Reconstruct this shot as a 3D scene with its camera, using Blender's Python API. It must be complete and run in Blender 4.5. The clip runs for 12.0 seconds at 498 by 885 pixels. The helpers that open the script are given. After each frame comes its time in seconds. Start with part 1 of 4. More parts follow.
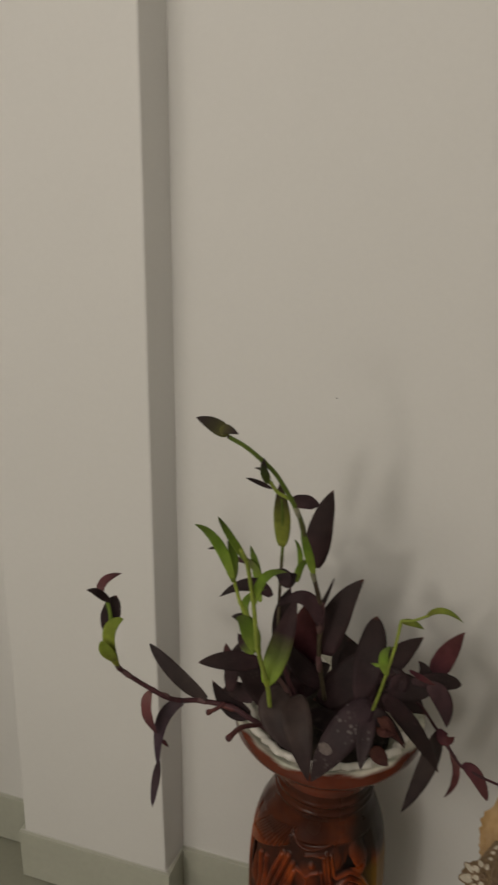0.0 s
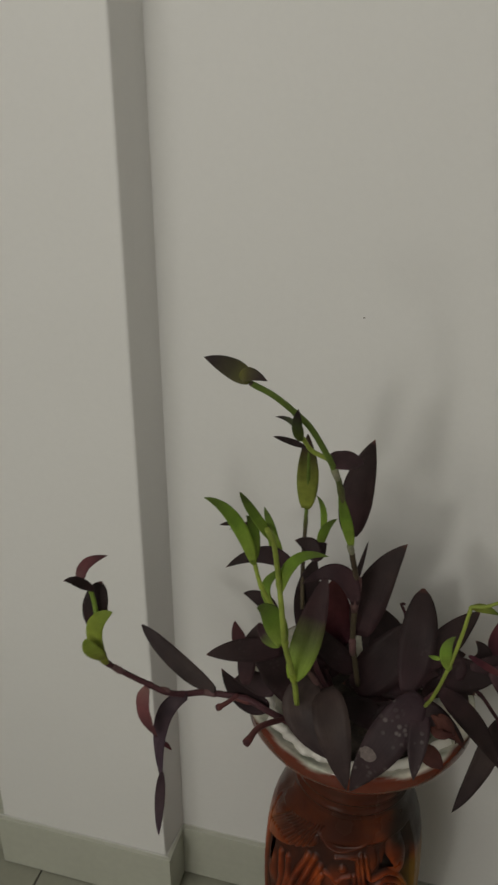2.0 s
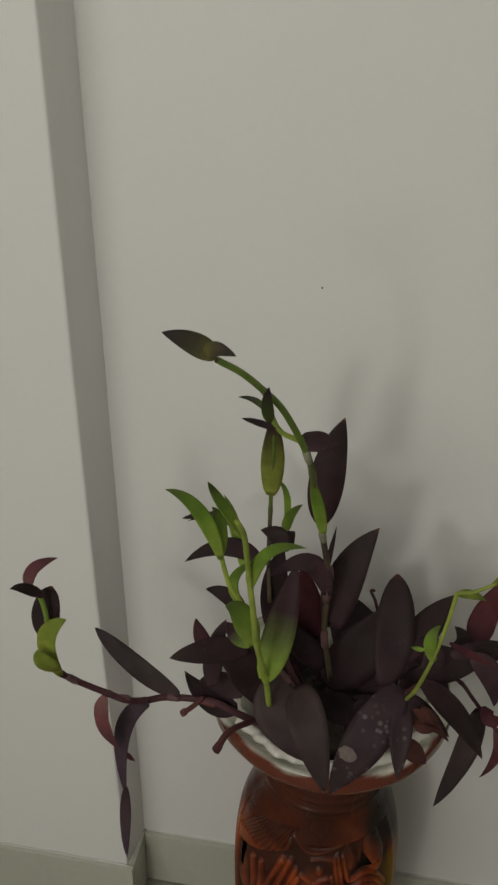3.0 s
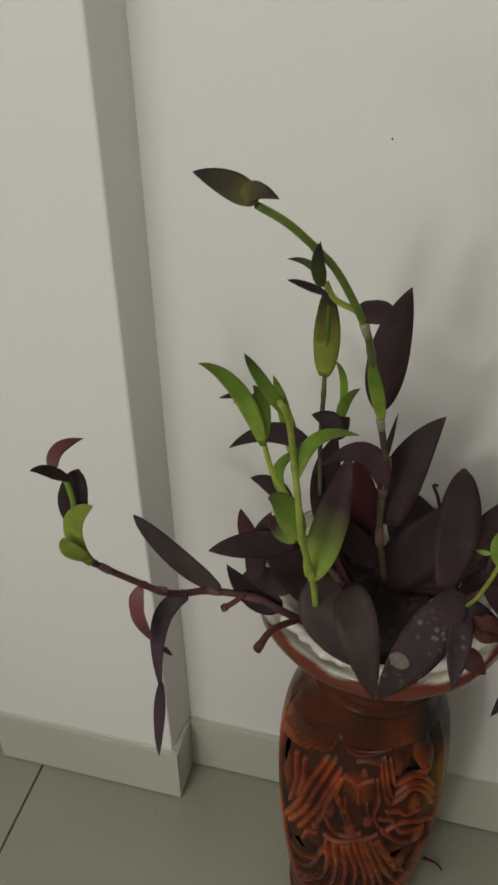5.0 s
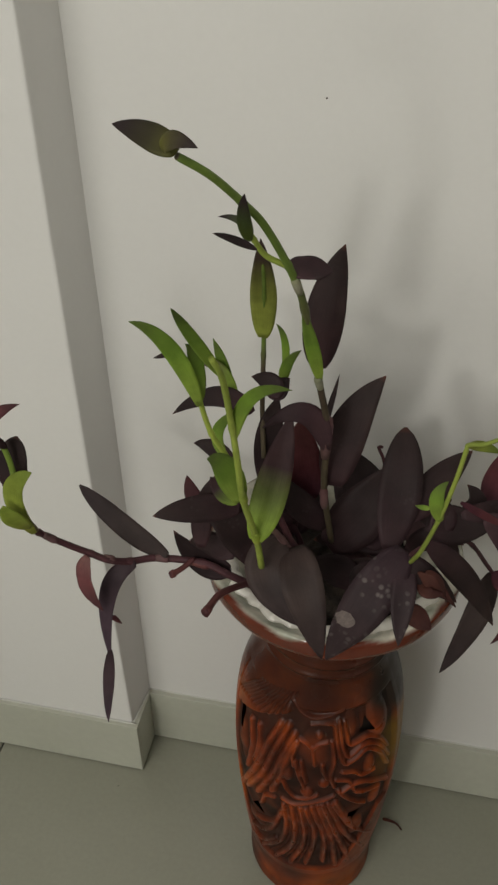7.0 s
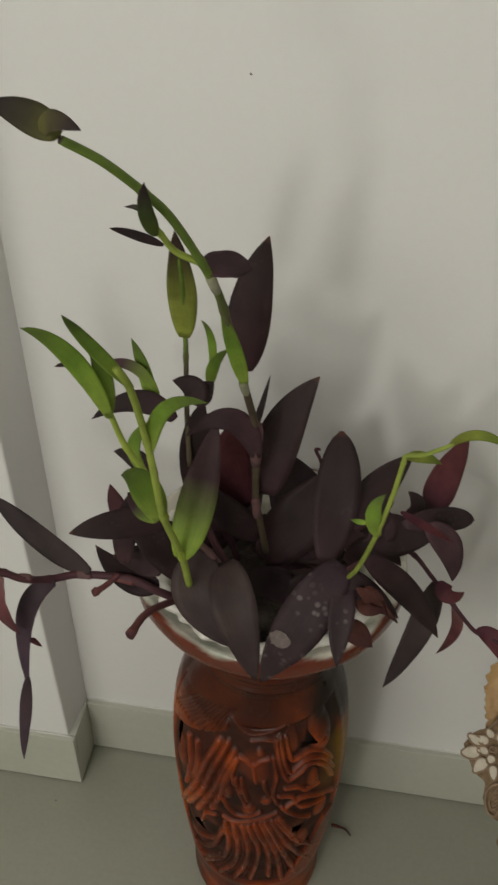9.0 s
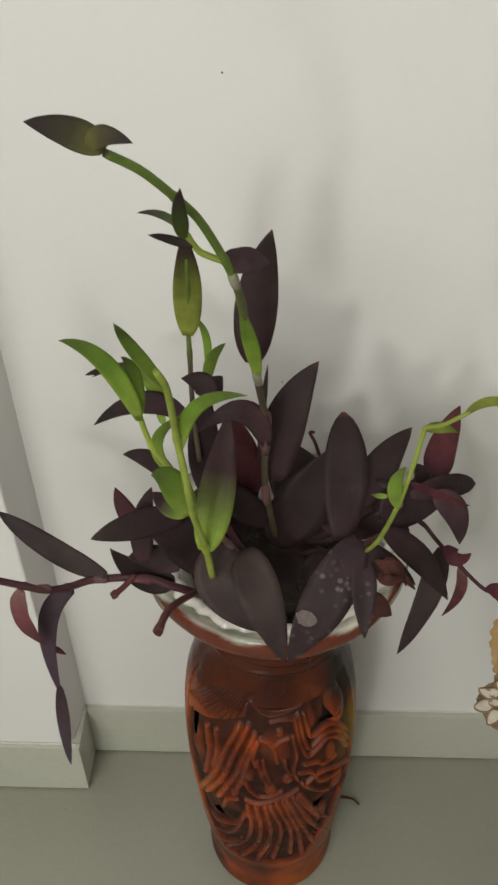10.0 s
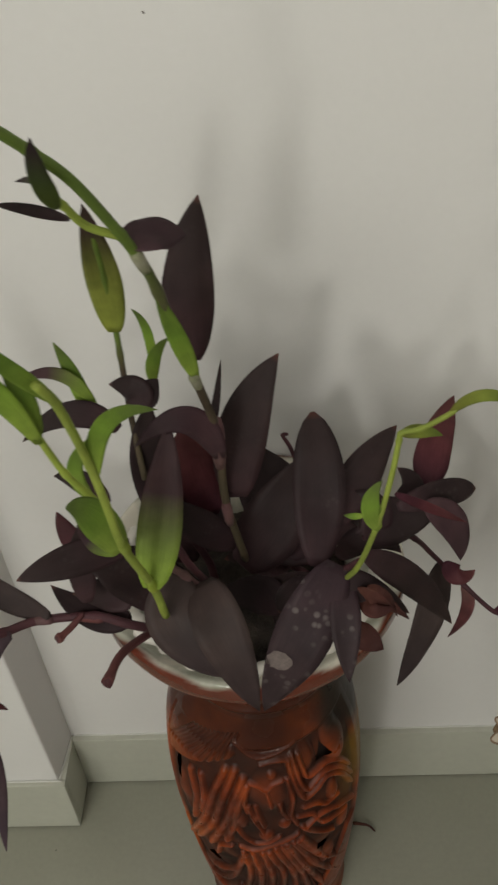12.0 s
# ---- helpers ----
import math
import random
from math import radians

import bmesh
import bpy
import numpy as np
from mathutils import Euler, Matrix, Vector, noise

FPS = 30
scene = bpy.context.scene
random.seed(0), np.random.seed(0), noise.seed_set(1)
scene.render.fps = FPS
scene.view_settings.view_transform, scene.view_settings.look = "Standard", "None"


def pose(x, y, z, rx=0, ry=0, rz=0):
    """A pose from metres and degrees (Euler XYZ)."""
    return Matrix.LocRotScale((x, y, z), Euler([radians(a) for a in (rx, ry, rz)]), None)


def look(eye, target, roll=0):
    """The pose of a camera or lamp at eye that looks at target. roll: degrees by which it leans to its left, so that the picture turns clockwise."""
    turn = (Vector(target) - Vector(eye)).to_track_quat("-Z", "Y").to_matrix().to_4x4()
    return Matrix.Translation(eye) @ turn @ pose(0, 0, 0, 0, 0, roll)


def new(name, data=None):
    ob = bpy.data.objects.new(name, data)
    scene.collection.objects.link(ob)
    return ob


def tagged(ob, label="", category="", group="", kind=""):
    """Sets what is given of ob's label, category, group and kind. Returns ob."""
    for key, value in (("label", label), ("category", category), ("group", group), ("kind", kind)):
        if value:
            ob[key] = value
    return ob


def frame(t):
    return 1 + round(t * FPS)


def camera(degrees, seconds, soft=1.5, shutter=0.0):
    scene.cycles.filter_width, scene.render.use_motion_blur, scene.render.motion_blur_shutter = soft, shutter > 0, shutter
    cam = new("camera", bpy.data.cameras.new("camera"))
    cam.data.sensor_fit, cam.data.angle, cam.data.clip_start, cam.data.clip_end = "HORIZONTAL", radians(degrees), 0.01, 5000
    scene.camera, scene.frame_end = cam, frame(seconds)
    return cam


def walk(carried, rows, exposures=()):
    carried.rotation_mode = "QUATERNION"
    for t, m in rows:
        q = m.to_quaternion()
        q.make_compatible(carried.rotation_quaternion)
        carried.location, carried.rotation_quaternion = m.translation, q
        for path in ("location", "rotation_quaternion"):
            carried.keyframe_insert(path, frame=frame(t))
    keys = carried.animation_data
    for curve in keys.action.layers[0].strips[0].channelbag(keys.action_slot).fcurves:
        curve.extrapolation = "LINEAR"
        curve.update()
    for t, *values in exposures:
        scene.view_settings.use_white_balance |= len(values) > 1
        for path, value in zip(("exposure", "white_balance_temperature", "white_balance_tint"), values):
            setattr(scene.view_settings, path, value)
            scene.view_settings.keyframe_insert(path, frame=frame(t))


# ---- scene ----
cam = camera(30.7, 12.0, soft=2.4, shutter=0.5)
PATH = [
    (0, (0.413, -0.98, 1.278), (-0.149, 0.761, 0.47), 1.2),
    (0.5, (0.408, -0.95, 1.262), (-0.27, 0.747, 0.449), 0.6),
    (1, (0.394, -0.915, 1.244), (-0.296, 0.746, 0.368), -0.1),
    (1.5, (0.343, -0.843, 1.229), (-0.249, 0.803, 0.259), 0.6),
    (2, (0.308, -0.797, 1.215), (-0.146, 0.881, 0.226), 0.5),
    (2.5, (0.283, -0.771, 1.201), (-0.061, 0.925, 0.198), 0.4),
    (2.7, (0.273, -0.765, 1.195), (-0.031, 0.937, 0.189), 0.7),
    (4.3, (0.291, -0.675, 1.14), (-0.054, 0.915, -0.023), -0.4),
    (4.5, (0.285, -0.678, 1.138), (-0.056, 0.899, -0.043), 0.2),
    (5, (0.275, -0.687, 1.134), (-0.143, 0.842, -0.086), -0.8),
    (5.5, (0.276, -0.695, 1.129), (-0.149, 0.824, -0.099), -1.3),
    (6, (0.284, -0.694, 1.125), (-0.129, 0.822, -0.113), -1.8),
    (6.5, (0.29, -0.689, 1.116), (-0.076, 0.832, -0.13), -1.1),
    (7, (0.294, -0.69, 1.123), (-0.045, 0.831, -0.131), -0.6),
    (9, (0.303, -0.634, 1.104), (0.07, 0.88, -0.182), 0.8),
    (9.5, (0.275, -0.646, 1.099), (0.208, 0.872, -0.201), 0.1),
    (10, (0.247, -0.653, 1.114), (0.175, 0.864, -0.187), -1.2),
    (10.5, (0.243, -0.65, 1.119), (0.163, 0.865, -0.184), -2.0),
    (11, (0.249, -0.622, 1.112), (0.145, 0.892, -0.19), -2.7),
    (11.5, (0.264, -0.587, 1.082), (0.141, 0.917, -0.23), -3.4),
    (12, (0.285, -0.561, 1.055), (0.168, 0.933, -0.269), -5.4),
]
walk(cam, [(t, look(eye, target, roll)) for t, eye, target, roll in PATH], exposures=[(0, -1.0, 7000, 14), (0.5, -1.0, 6850, 13), (1.0, -1.0, 6650, 11.5), (1.5, -1.03, 6500, 10), (2.7, -1.0, 6500, 10), (4.5, -0.68, 6500, 10), (7, -0.62, 6500, 10), (9, -0.56, 6500, 10), (9.5, -0.18, 6500, 10.5), (10, -0.17, 6380, 9.8), (10.5, -0.14, 6350, 9.5), (11, -0.2, 6400, 9.5), (11.5, -0.4, 6480, 10), (12, -0.49, 6500, 10)])

# world: dim daylight outside the room
world = bpy.data.worlds.new("world")
scene.world = world
world.use_nodes = True
wn = world.node_tree.nodes
sky = wn.new("ShaderNodeTexSky")
sky.sky_type, sky.sun_disc, sky.sun_elevation, sky.sun_rotation = "NISHITA", False, radians(30), radians(200)
world.node_tree.links.new(sky.outputs[0], wn["Background"].inputs[0])
wn["Background"].inputs[1].default_value = 0.08


def opening_light(name, m, width, height, watts, colour):
    data = bpy.data.lights.new(name, "AREA")
    data.shape, data.size, data.size_y, data.energy, data.color = "RECTANGLE", width, height, watts, colour
    ob = new(name, data)
    ob.matrix_basis = m
    return ob


# light through two openings added in the unseen wall behind the camera
# source unseen; its direction follows the plant's shadow on the wall
opening_light("opening_light", look((-0.38, -2.33, 1.18), (0.25, 0, 0.8)), 0.22, 0.32, 9.5, (0.988, 0.972, 0.893))
# soft fill added from high up, no such window known
opening_light("high_fill", look((-0.7, -2.31, 2.1), (0.0, 0, 0.05)), 1.5, 0.62, 34, (0.988, 0.972, 0.89))


# ---- materials ----
def material(name, rough=0.6, **inputs):
    mat = bpy.data.materials.new(name)
    mat.use_nodes = True
    shader = mat.node_tree.nodes["Principled BSDF"]
    shader.inputs["Roughness"].default_value = rough
    for key, value in inputs.items():
        shader.inputs[key.replace("_", " ")].default_value = value
    return mat, mat.node_tree.nodes, mat.node_tree.links, shader


def ramp(nodes, links, source, stops):
    node = nodes.new("ShaderNodeValToRGB")
    while len(node.color_ramp.elements) < len(stops):
        node.color_ramp.elements.new(0.5)
    for element, (at, colour) in zip(node.color_ramp.elements, stops):
        element.position, element.color = at, (*colour, 1)
    links.new(source, node.inputs[0])
    return node.outputs[0]


def noise_tex(nodes, links, scale, detail=4, rough=0.55, vector=None):
    node = nodes.new("ShaderNodeTexNoise")
    node.inputs["Scale"].default_value, node.inputs["Detail"].default_value = scale, detail
    node.inputs["Roughness"].default_value = rough
    if vector is None:
        vector = nodes.new("ShaderNodeTexCoord").outputs["Object"]
    links.new(vector, node.inputs["Vector"])
    return node.outputs["Fac"]


def mix(nodes, links, factor, a, b, blend="MIX"):
    node = nodes.new("ShaderNodeMix")
    node.data_type, node.blend_type = "RGBA", blend
    for socket, value in ((node.inputs[0], factor), (node.inputs[6], a), (node.inputs[7], b)):
        if isinstance(value, bpy.types.NodeSocket):
            links.new(value, socket)
        elif isinstance(value, tuple):
            socket.default_value = (*value, 1)
        else:
            socket.default_value = value
    return node.outputs[2]


def bump(nodes, links, shader, height, strength, distance=0.001):
    node = nodes.new("ShaderNodeBump")
    node.inputs["Strength"].default_value, node.inputs["Distance"].default_value = strength, distance
    links.new(height, node.inputs["Height"])
    links.new(node.outputs[0], shader.inputs["Normal"])
    return node


def mottled(name, low, high, scale, rough, fine=120, strength=0.2, distance=0.0006, grain_low=0.94, **inputs):
    """A surface with broad stains, fine grain and a light relief."""
    mat, n, l, s = material(name, rough, **inputs)
    broad = ramp(n, l, noise_tex(n, l, scale), [(0.3, low), (0.7, high)])
    grain = ramp(n, l, noise_tex(n, l, fine, 3), [(0.3, (grain_low,) * 3), (0.7, (1, 1, 1))])
    l.new(mix(n, l, 1.0, broad, grain, "MULTIPLY"), s.inputs["Base Color"])
    bump(n, l, s, noise_tex(n, l, fine * 1.7, 5), strength, distance)
    return mat


WALL_PAINT = mottled("wall_paint", (0.748, 0.738, 0.721), (0.778, 0.768, 0.751), 1.6, 0.6, 180, 0.05, 0.0003, 0.985)
CEILING_PAINT = mottled("ceiling_paint", (0.78, 0.77, 0.75), (0.82, 0.81, 0.79), 1.2, 0.8)
SKIRTING = mottled("skirting_tile", (0.478, 0.485, 0.408), (0.535, 0.54, 0.46), 5, 0.32, 90, 0.08)
FLOOR_TILE = mottled("floor_tile", (0.312, 0.312, 0.248), (0.350, 0.350, 0.286), 3.5, 0.3, 160, 0.06)
GROUT = mottled("grout", (0.07, 0.065, 0.055), (0.11, 0.10, 0.09), 30, 0.9)
SOIL = mottled("soil", (0.012, 0.009, 0.007), (0.05, 0.036, 0.026), 60, 0.95, 220, 1.0, 0.003)
# near black: the vase's unlit inside, put into the colour behind its holes
HOLLOW = mottled("dark_hollow", (0.010, 0.006, 0.004), (0.022, 0.012, 0.008), 20, 0.8)
CAULK = mottled("caulk", (0.6, 0.6, 0.56), (0.68, 0.68, 0.64), 20, 0.6)
GRIME = mottled("grime", (0.10, 0.09, 0.08), (0.16, 0.14, 0.12), 40, 0.9)
CREAM = (0.70, 0.66, 0.56)


def leaf_material(name, base, middle, tip, rough=0.56, glow=0.18, spots=0.0, turn_at=(0.45, 0.85), dry_tip=False):
    """Leaf colour from base to tip, with veins along the blade, blotches and some light coming through."""
    mat, n, l, s = material(name, rough, Specular_IOR_Level=0.24)
    uv = n.new("ShaderNodeUVMap").outputs[0]
    sep = n.new("ShaderNodeSeparateXYZ")
    l.new(uv, sep.inputs[0])
    stops = [(0.05, base), (turn_at[0], middle), (turn_at[1], tip)]
    if dry_tip:
        stops += [(0.945, tip), (0.985, (0.10, 0.042, 0.034))]
    colour = ramp(n, l, sep.outputs[0], stops)
    stretch = n.new("ShaderNodeMapping")
    stretch.inputs["Scale"].default_value = (3, 60, 1)
    l.new(uv, stretch.inputs[0])
    veins = ramp(n, l, noise_tex(n, l, 1.0, 3, 0.5, stretch.outputs[0]), [(0.25, (0.80, 0.80, 0.80)), (0.75, (1.12, 1.12, 1.12))])
    colour = mix(n, l, 1.0, colour, veins, "MULTIPLY")
    blotch = ramp(n, l, noise_tex(n, l, 55, 3), [(0.35, (0.78, 0.78, 0.80)), (0.7, (1.15, 1.12, 1.12))])
    colour = mix(n, l, 1.0, colour, blotch, "MULTIPLY")
    info = n.new("ShaderNodeObjectInfo")
    vary = ramp(n, l, info.outputs["Random"], [(0.0, (0.82, 0.8, 0.84)), (1.0, (1.22, 1.2, 1.16))])
    colour = mix(n, l, 1.0, colour, vary, "MULTIPLY")
    if spots:
        dust = n.new("ShaderNodeTexVoronoi")
        dust.inputs["Scale"].default_value = 165 if spots > 0.9 else 250
        l.new(n.new("ShaderNodeTexCoord").outputs["Object"], dust.inputs["Vector"])
        dots = ramp(n, l, dust.outputs["Distance"], [(0.22, (1, 1, 1)), (0.42, (0, 0, 0))])
        patch = ramp(n, l, noise_tex(n, l, 42, 2), [(0.5 + 0.08 * (1 - spots), (0, 0, 0)), (0.66, (0.6 * spots,) * 3)])
        colour = mix(n, l, mix(n, l, 1.0, dots, patch, "MULTIPLY"), colour, (0.22, 0.19, 0.182))
    l.new(colour, s.inputs["Base Color"])
    bump(n, l, s, noise_tex(n, l, 1.0, 3, 0.5, stretch.outputs[0]), 0.25, 0.0006)
    thin = n.new("ShaderNodeBsdfTranslucent")
    l.new(colour, thin.inputs[0])
    both = n.new("ShaderNodeMixShader")
    both.inputs[0].default_value = glow
    l.new(s.outputs[0], both.inputs[1])
    l.new(thin.outputs[0], both.inputs[2])
    l.new(both.outputs[0], n["Material Output"].inputs[0])
    return mat


PURPLE = leaf_material("purple_leaf", (0.050, 0.0245, 0.029), (0.036, 0.021, 0.0225), (0.034, 0.021, 0.021), spots=0.1, dry_tip=True)
SPOTTED = leaf_material("dusty_purple_leaf", (0.050, 0.028, 0.036), (0.044, 0.027, 0.031), (0.042, 0.027, 0.030), spots=1.0)
MAROON = leaf_material("maroon_leaf", (0.090, 0.027, 0.042), (0.125, 0.036, 0.044), (0.120, 0.040, 0.042), glow=0.35)
PALE_MAROON = leaf_material("pale_maroon_leaf", (0.24, 0.12, 0.115), (0.20, 0.070, 0.075), (0.10, 0.036, 0.040), glow=0.3)
FOLDED = leaf_material("folded_leaf", (0.085, 0.045, 0.052), (0.066, 0.034, 0.041), (0.050, 0.027, 0.032), glow=0.2)
GREEN = leaf_material("green_leaf", (0.33, 0.46, 0.075), (0.215, 0.36, 0.048), (0.12, 0.18, 0.035), glow=0.32)
DEEP_GREEN = leaf_material("deep_green_leaf", (0.15, 0.21, 0.04), (0.06, 0.085, 0.025), (0.045, 0.03, 0.03), glow=0.25)
GREEN_TO_PURPLE = leaf_material("green_to_purple_leaf", (0.30, 0.44, 0.06), (0.22, 0.32, 0.05), (0.075, 0.040, 0.044), glow=0.28, turn_at=(0.22, 0.60))
OLIVE_TIP = leaf_material("olive_tipped_leaf", (0.46, 0.54, 0.09), (0.36, 0.41, 0.08), (0.085, 0.055, 0.04), glow=0.28, turn_at=(0.42, 0.80))
BUD = leaf_material("olive_leaf", (0.15, 0.15, 0.035), (0.075, 0.068, 0.03), (0.045, 0.032, 0.03), glow=0.2)
LIME = leaf_material("lime_leaf", (0.30, 0.33, 0.055), (0.36, 0.45, 0.07), (0.24, 0.32, 0.05), glow=0.35)
VIOLET = leaf_material("violet_underside", (0.060, 0.036, 0.044), (0.078, 0.051, 0.062), (0.090, 0.058, 0.078), glow=0.25)
DUSTY = leaf_material("dull_brown_purple_leaf", (0.062, 0.043, 0.040), (0.066, 0.047, 0.043), (0.050, 0.034, 0.035), glow=0.2)
DRIED = leaf_material("dried_leaf", (0.13, 0.05, 0.035), (0.10, 0.035, 0.028), (0.07, 0.025, 0.022), rough=0.7)
STEM_GREEN = leaf_material("green_stem_skin", (0.33, 0.42, 0.075), (0.42, 0.53, 0.095), (0.38, 0.48, 0.085), glow=0.2)
STEM_MIXED = leaf_material("mixed_stem_skin", (0.13, 0.105, 0.06), (0.10, 0.075, 0.05), (0.17, 0.26, 0.045), glow=0.12, turn_at=(0.34, 0.52))
STEM_PURPLE = leaf_material("purple_stem_skin", (0.085, 0.035, 0.042), (0.085, 0.033, 0.04), (0.075, 0.03, 0.036), glow=0.1)


def glazed_clay():
    """Carved pottery: orange glaze on the raised parts, darker brown in the cuts, cloudy patches of red, black and
    ochre.
    """
    mat, n, l, s = material("carved_glaze", 0.3, Specular_IOR_Level=0.24)
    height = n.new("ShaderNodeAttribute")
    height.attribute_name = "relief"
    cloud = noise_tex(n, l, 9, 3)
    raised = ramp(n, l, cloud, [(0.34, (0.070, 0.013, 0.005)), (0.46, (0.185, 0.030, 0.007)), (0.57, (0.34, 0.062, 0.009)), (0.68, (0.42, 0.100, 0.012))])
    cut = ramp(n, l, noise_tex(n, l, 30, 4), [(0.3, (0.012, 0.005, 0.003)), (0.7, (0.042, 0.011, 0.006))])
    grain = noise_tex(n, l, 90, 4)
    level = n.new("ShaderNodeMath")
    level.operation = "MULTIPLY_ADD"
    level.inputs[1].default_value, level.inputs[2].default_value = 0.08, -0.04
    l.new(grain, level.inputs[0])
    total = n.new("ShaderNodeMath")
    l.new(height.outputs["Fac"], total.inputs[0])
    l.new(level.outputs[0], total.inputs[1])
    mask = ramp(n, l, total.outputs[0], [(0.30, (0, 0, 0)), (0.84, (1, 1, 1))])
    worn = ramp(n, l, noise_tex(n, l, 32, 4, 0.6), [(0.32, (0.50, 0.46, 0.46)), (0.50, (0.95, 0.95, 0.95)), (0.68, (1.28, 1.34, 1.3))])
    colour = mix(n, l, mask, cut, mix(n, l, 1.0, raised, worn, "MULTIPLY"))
    # dark mark over one shoulder, its lower edge slanting
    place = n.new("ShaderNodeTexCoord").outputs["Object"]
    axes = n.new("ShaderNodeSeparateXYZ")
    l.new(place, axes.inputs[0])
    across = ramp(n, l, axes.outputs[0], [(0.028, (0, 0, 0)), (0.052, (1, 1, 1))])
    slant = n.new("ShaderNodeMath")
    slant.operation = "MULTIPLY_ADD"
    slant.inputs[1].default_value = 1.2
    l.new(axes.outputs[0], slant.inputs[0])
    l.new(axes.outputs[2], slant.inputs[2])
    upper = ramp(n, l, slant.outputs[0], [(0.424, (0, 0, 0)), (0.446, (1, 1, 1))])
    shoulder_mark = mix(n, l, 1.0, across, upper, "MULTIPLY")
    colour = mix(n, l, shoulder_mark, colour, (0.022, 0.015, 0.011))
    # shade under the rim painted round the neck in brown, uneven at its lower edge
    shade_edge = n.new("ShaderNodeMath")
    shade_edge.operation = "MULTIPLY_ADD"
    shade_edge.inputs[1].default_value = 0.05
    l.new(cloud, shade_edge.inputs[0])
    l.new(axes.outputs[2], shade_edge.inputs[2])
    neck = ramp(n, l, shade_edge.outputs[0], [(0.372, (0, 0, 0)), (0.404, (0.84, 0.84, 0.84))])
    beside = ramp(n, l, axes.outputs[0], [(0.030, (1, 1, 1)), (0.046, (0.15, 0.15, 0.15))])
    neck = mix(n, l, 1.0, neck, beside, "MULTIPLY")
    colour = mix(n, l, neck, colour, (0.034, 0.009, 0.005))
    flank = ramp(n, l, axes.outputs[0], [(0.060, (0, 0, 0)), (0.078, (0.8, 0.8, 0.8))])
    belt = ramp(n, l, axes.outputs[2], [(0.24, (0, 0, 0)), (0.28, (1, 1, 1)), (0.325, (1, 1, 1)), (0.345, (0, 0, 0))])
    colour = mix(n, l, mix(n, l, 1.0, flank, belt, "MULTIPLY"), colour, (0.20, 0.115, 0.012))
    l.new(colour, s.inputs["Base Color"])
    gloss = ramp(n, l, grain, [(0.3, (0.24, 0.24, 0.24)), (0.8, (0.46, 0.46, 0.46))])
    rough = mix(n, l, mask, (0.62, 0.62, 0.62), gloss)
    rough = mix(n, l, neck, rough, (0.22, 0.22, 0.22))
    l.new(rough, s.inputs["Roughness"])
    bump(n, l, s, grain, 0.12, 0.0006)
    return mat


def rim_glaze():
    """Red-brown outside, cream glaze with grey-green runs on the inside of the bowl."""
    mat, n, l, s = material("rim_glaze", 0.14, Specular_IOR_Level=0.45)
    inside = n.new("ShaderNodeAttribute")
    inside.attribute_name = "inside"
    red = ramp(n, l, noise_tex(n, l, 14, 3), [(0.3, (0.058, 0.011, 0.006)), (0.6, (0.135, 0.024, 0.010))])
    runs = ramp(n, l, noise_tex(n, l, 34, 4), [(0.34, (0.30, 0.31, 0.24)), (0.47, (0.46, 0.46, 0.38)), (0.60, CREAM)])
    l.new(mix(n, l, inside.outputs["Fac"], red, runs), s.inputs["Base Color"])
    bump(n, l, s, noise_tex(n, l, 40, 3), 0.3, 0.0015)
    return mat


PINK = leaf_material("pink_sleeve", (0.17, 0.085, 0.085), (0.21, 0.115, 0.115), (0.17, 0.10, 0.09), glow=0.2)
PALE = leaf_material("pale_sleeve", (0.30, 0.32, 0.19), (0.36, 0.36, 0.26), (0.32, 0.33, 0.2), glow=0.2)
STALK = leaf_material("pink_stalk_skin", (0.12, 0.045, 0.048), (0.155, 0.056, 0.054), (0.18, 0.066, 0.060), glow=0.15)
SCAB = mottled("leaf_scab", (0.11, 0.085, 0.08), (0.17, 0.135, 0.125), 300, 0.8, 600, 0.5)
LINER = mottled("cream_liner", (0.70, 0.67, 0.60), (0.82, 0.79, 0.73), 60, 0.35, 150, 0.3)
CARVED, RIM = glazed_clay(), rim_glaze()


# ---- building helpers ----
def part(name, bm, mat, parent=None, label="", smooth=True):
    """Links a bmesh, given in world places, as one mesh object, under a thing or a part of one."""
    mesh = bpy.data.meshes.new(name)
    bm.normal_update()
    bm.to_mesh(mesh)
    bm.free()
    mesh.materials.append(mat)
    if smooth:
        mesh.polygons.foreach_set("use_smooth", [True] * len(mesh.polygons))
    ob = new(name, mesh)
    if parent:
        ob.parent = parent
        if parent.type == "EMPTY":
            ob.matrix_parent_inverse = parent.matrix_basis.inverted()
    return tagged(ob, label)


def thing(name, place, label, category, group="", kind=""):
    ob = new(name)
    ob.empty_display_size = 0.05
    ob.matrix_basis = Matrix.Translation(place)
    return tagged(ob, label, category, group, kind)


def box(bm, lo, hi, bevel=0.0):
    made = bmesh.ops.create_cube(bm, size=1)["verts"]
    for v in made:
        v.co = Vector([(a + b) / 2 + c * (b - a) for a, b, c in zip(lo, hi, v.co)])
    if bevel:
        edges = {e for v in made for e in v.link_edges}
        bmesh.ops.bevel(bm, geom=list(edges), offset=bevel, segments=2, profile=0.7, affect="EDGES", clamp_overlap=True)
    return bm


def slab(name, lo, hi, mat, label, category, bevel=0.0):
    ob = part(name, box(bmesh.new(), lo, hi, bevel), mat, smooth=False)
    return tagged(ob, label, category, kind="structure")


# ---- the room ----
W, E_, S, H = -1.7, 1.25, -2.4, 2.7
PIER_X0, PIER_Y = -0.257, -0.048
slab("wall_north", (W, 0.008, -0.05), (E_, 0.16, H), WALL_PAINT, "smooth white-painted wall with faint marks", "wall")


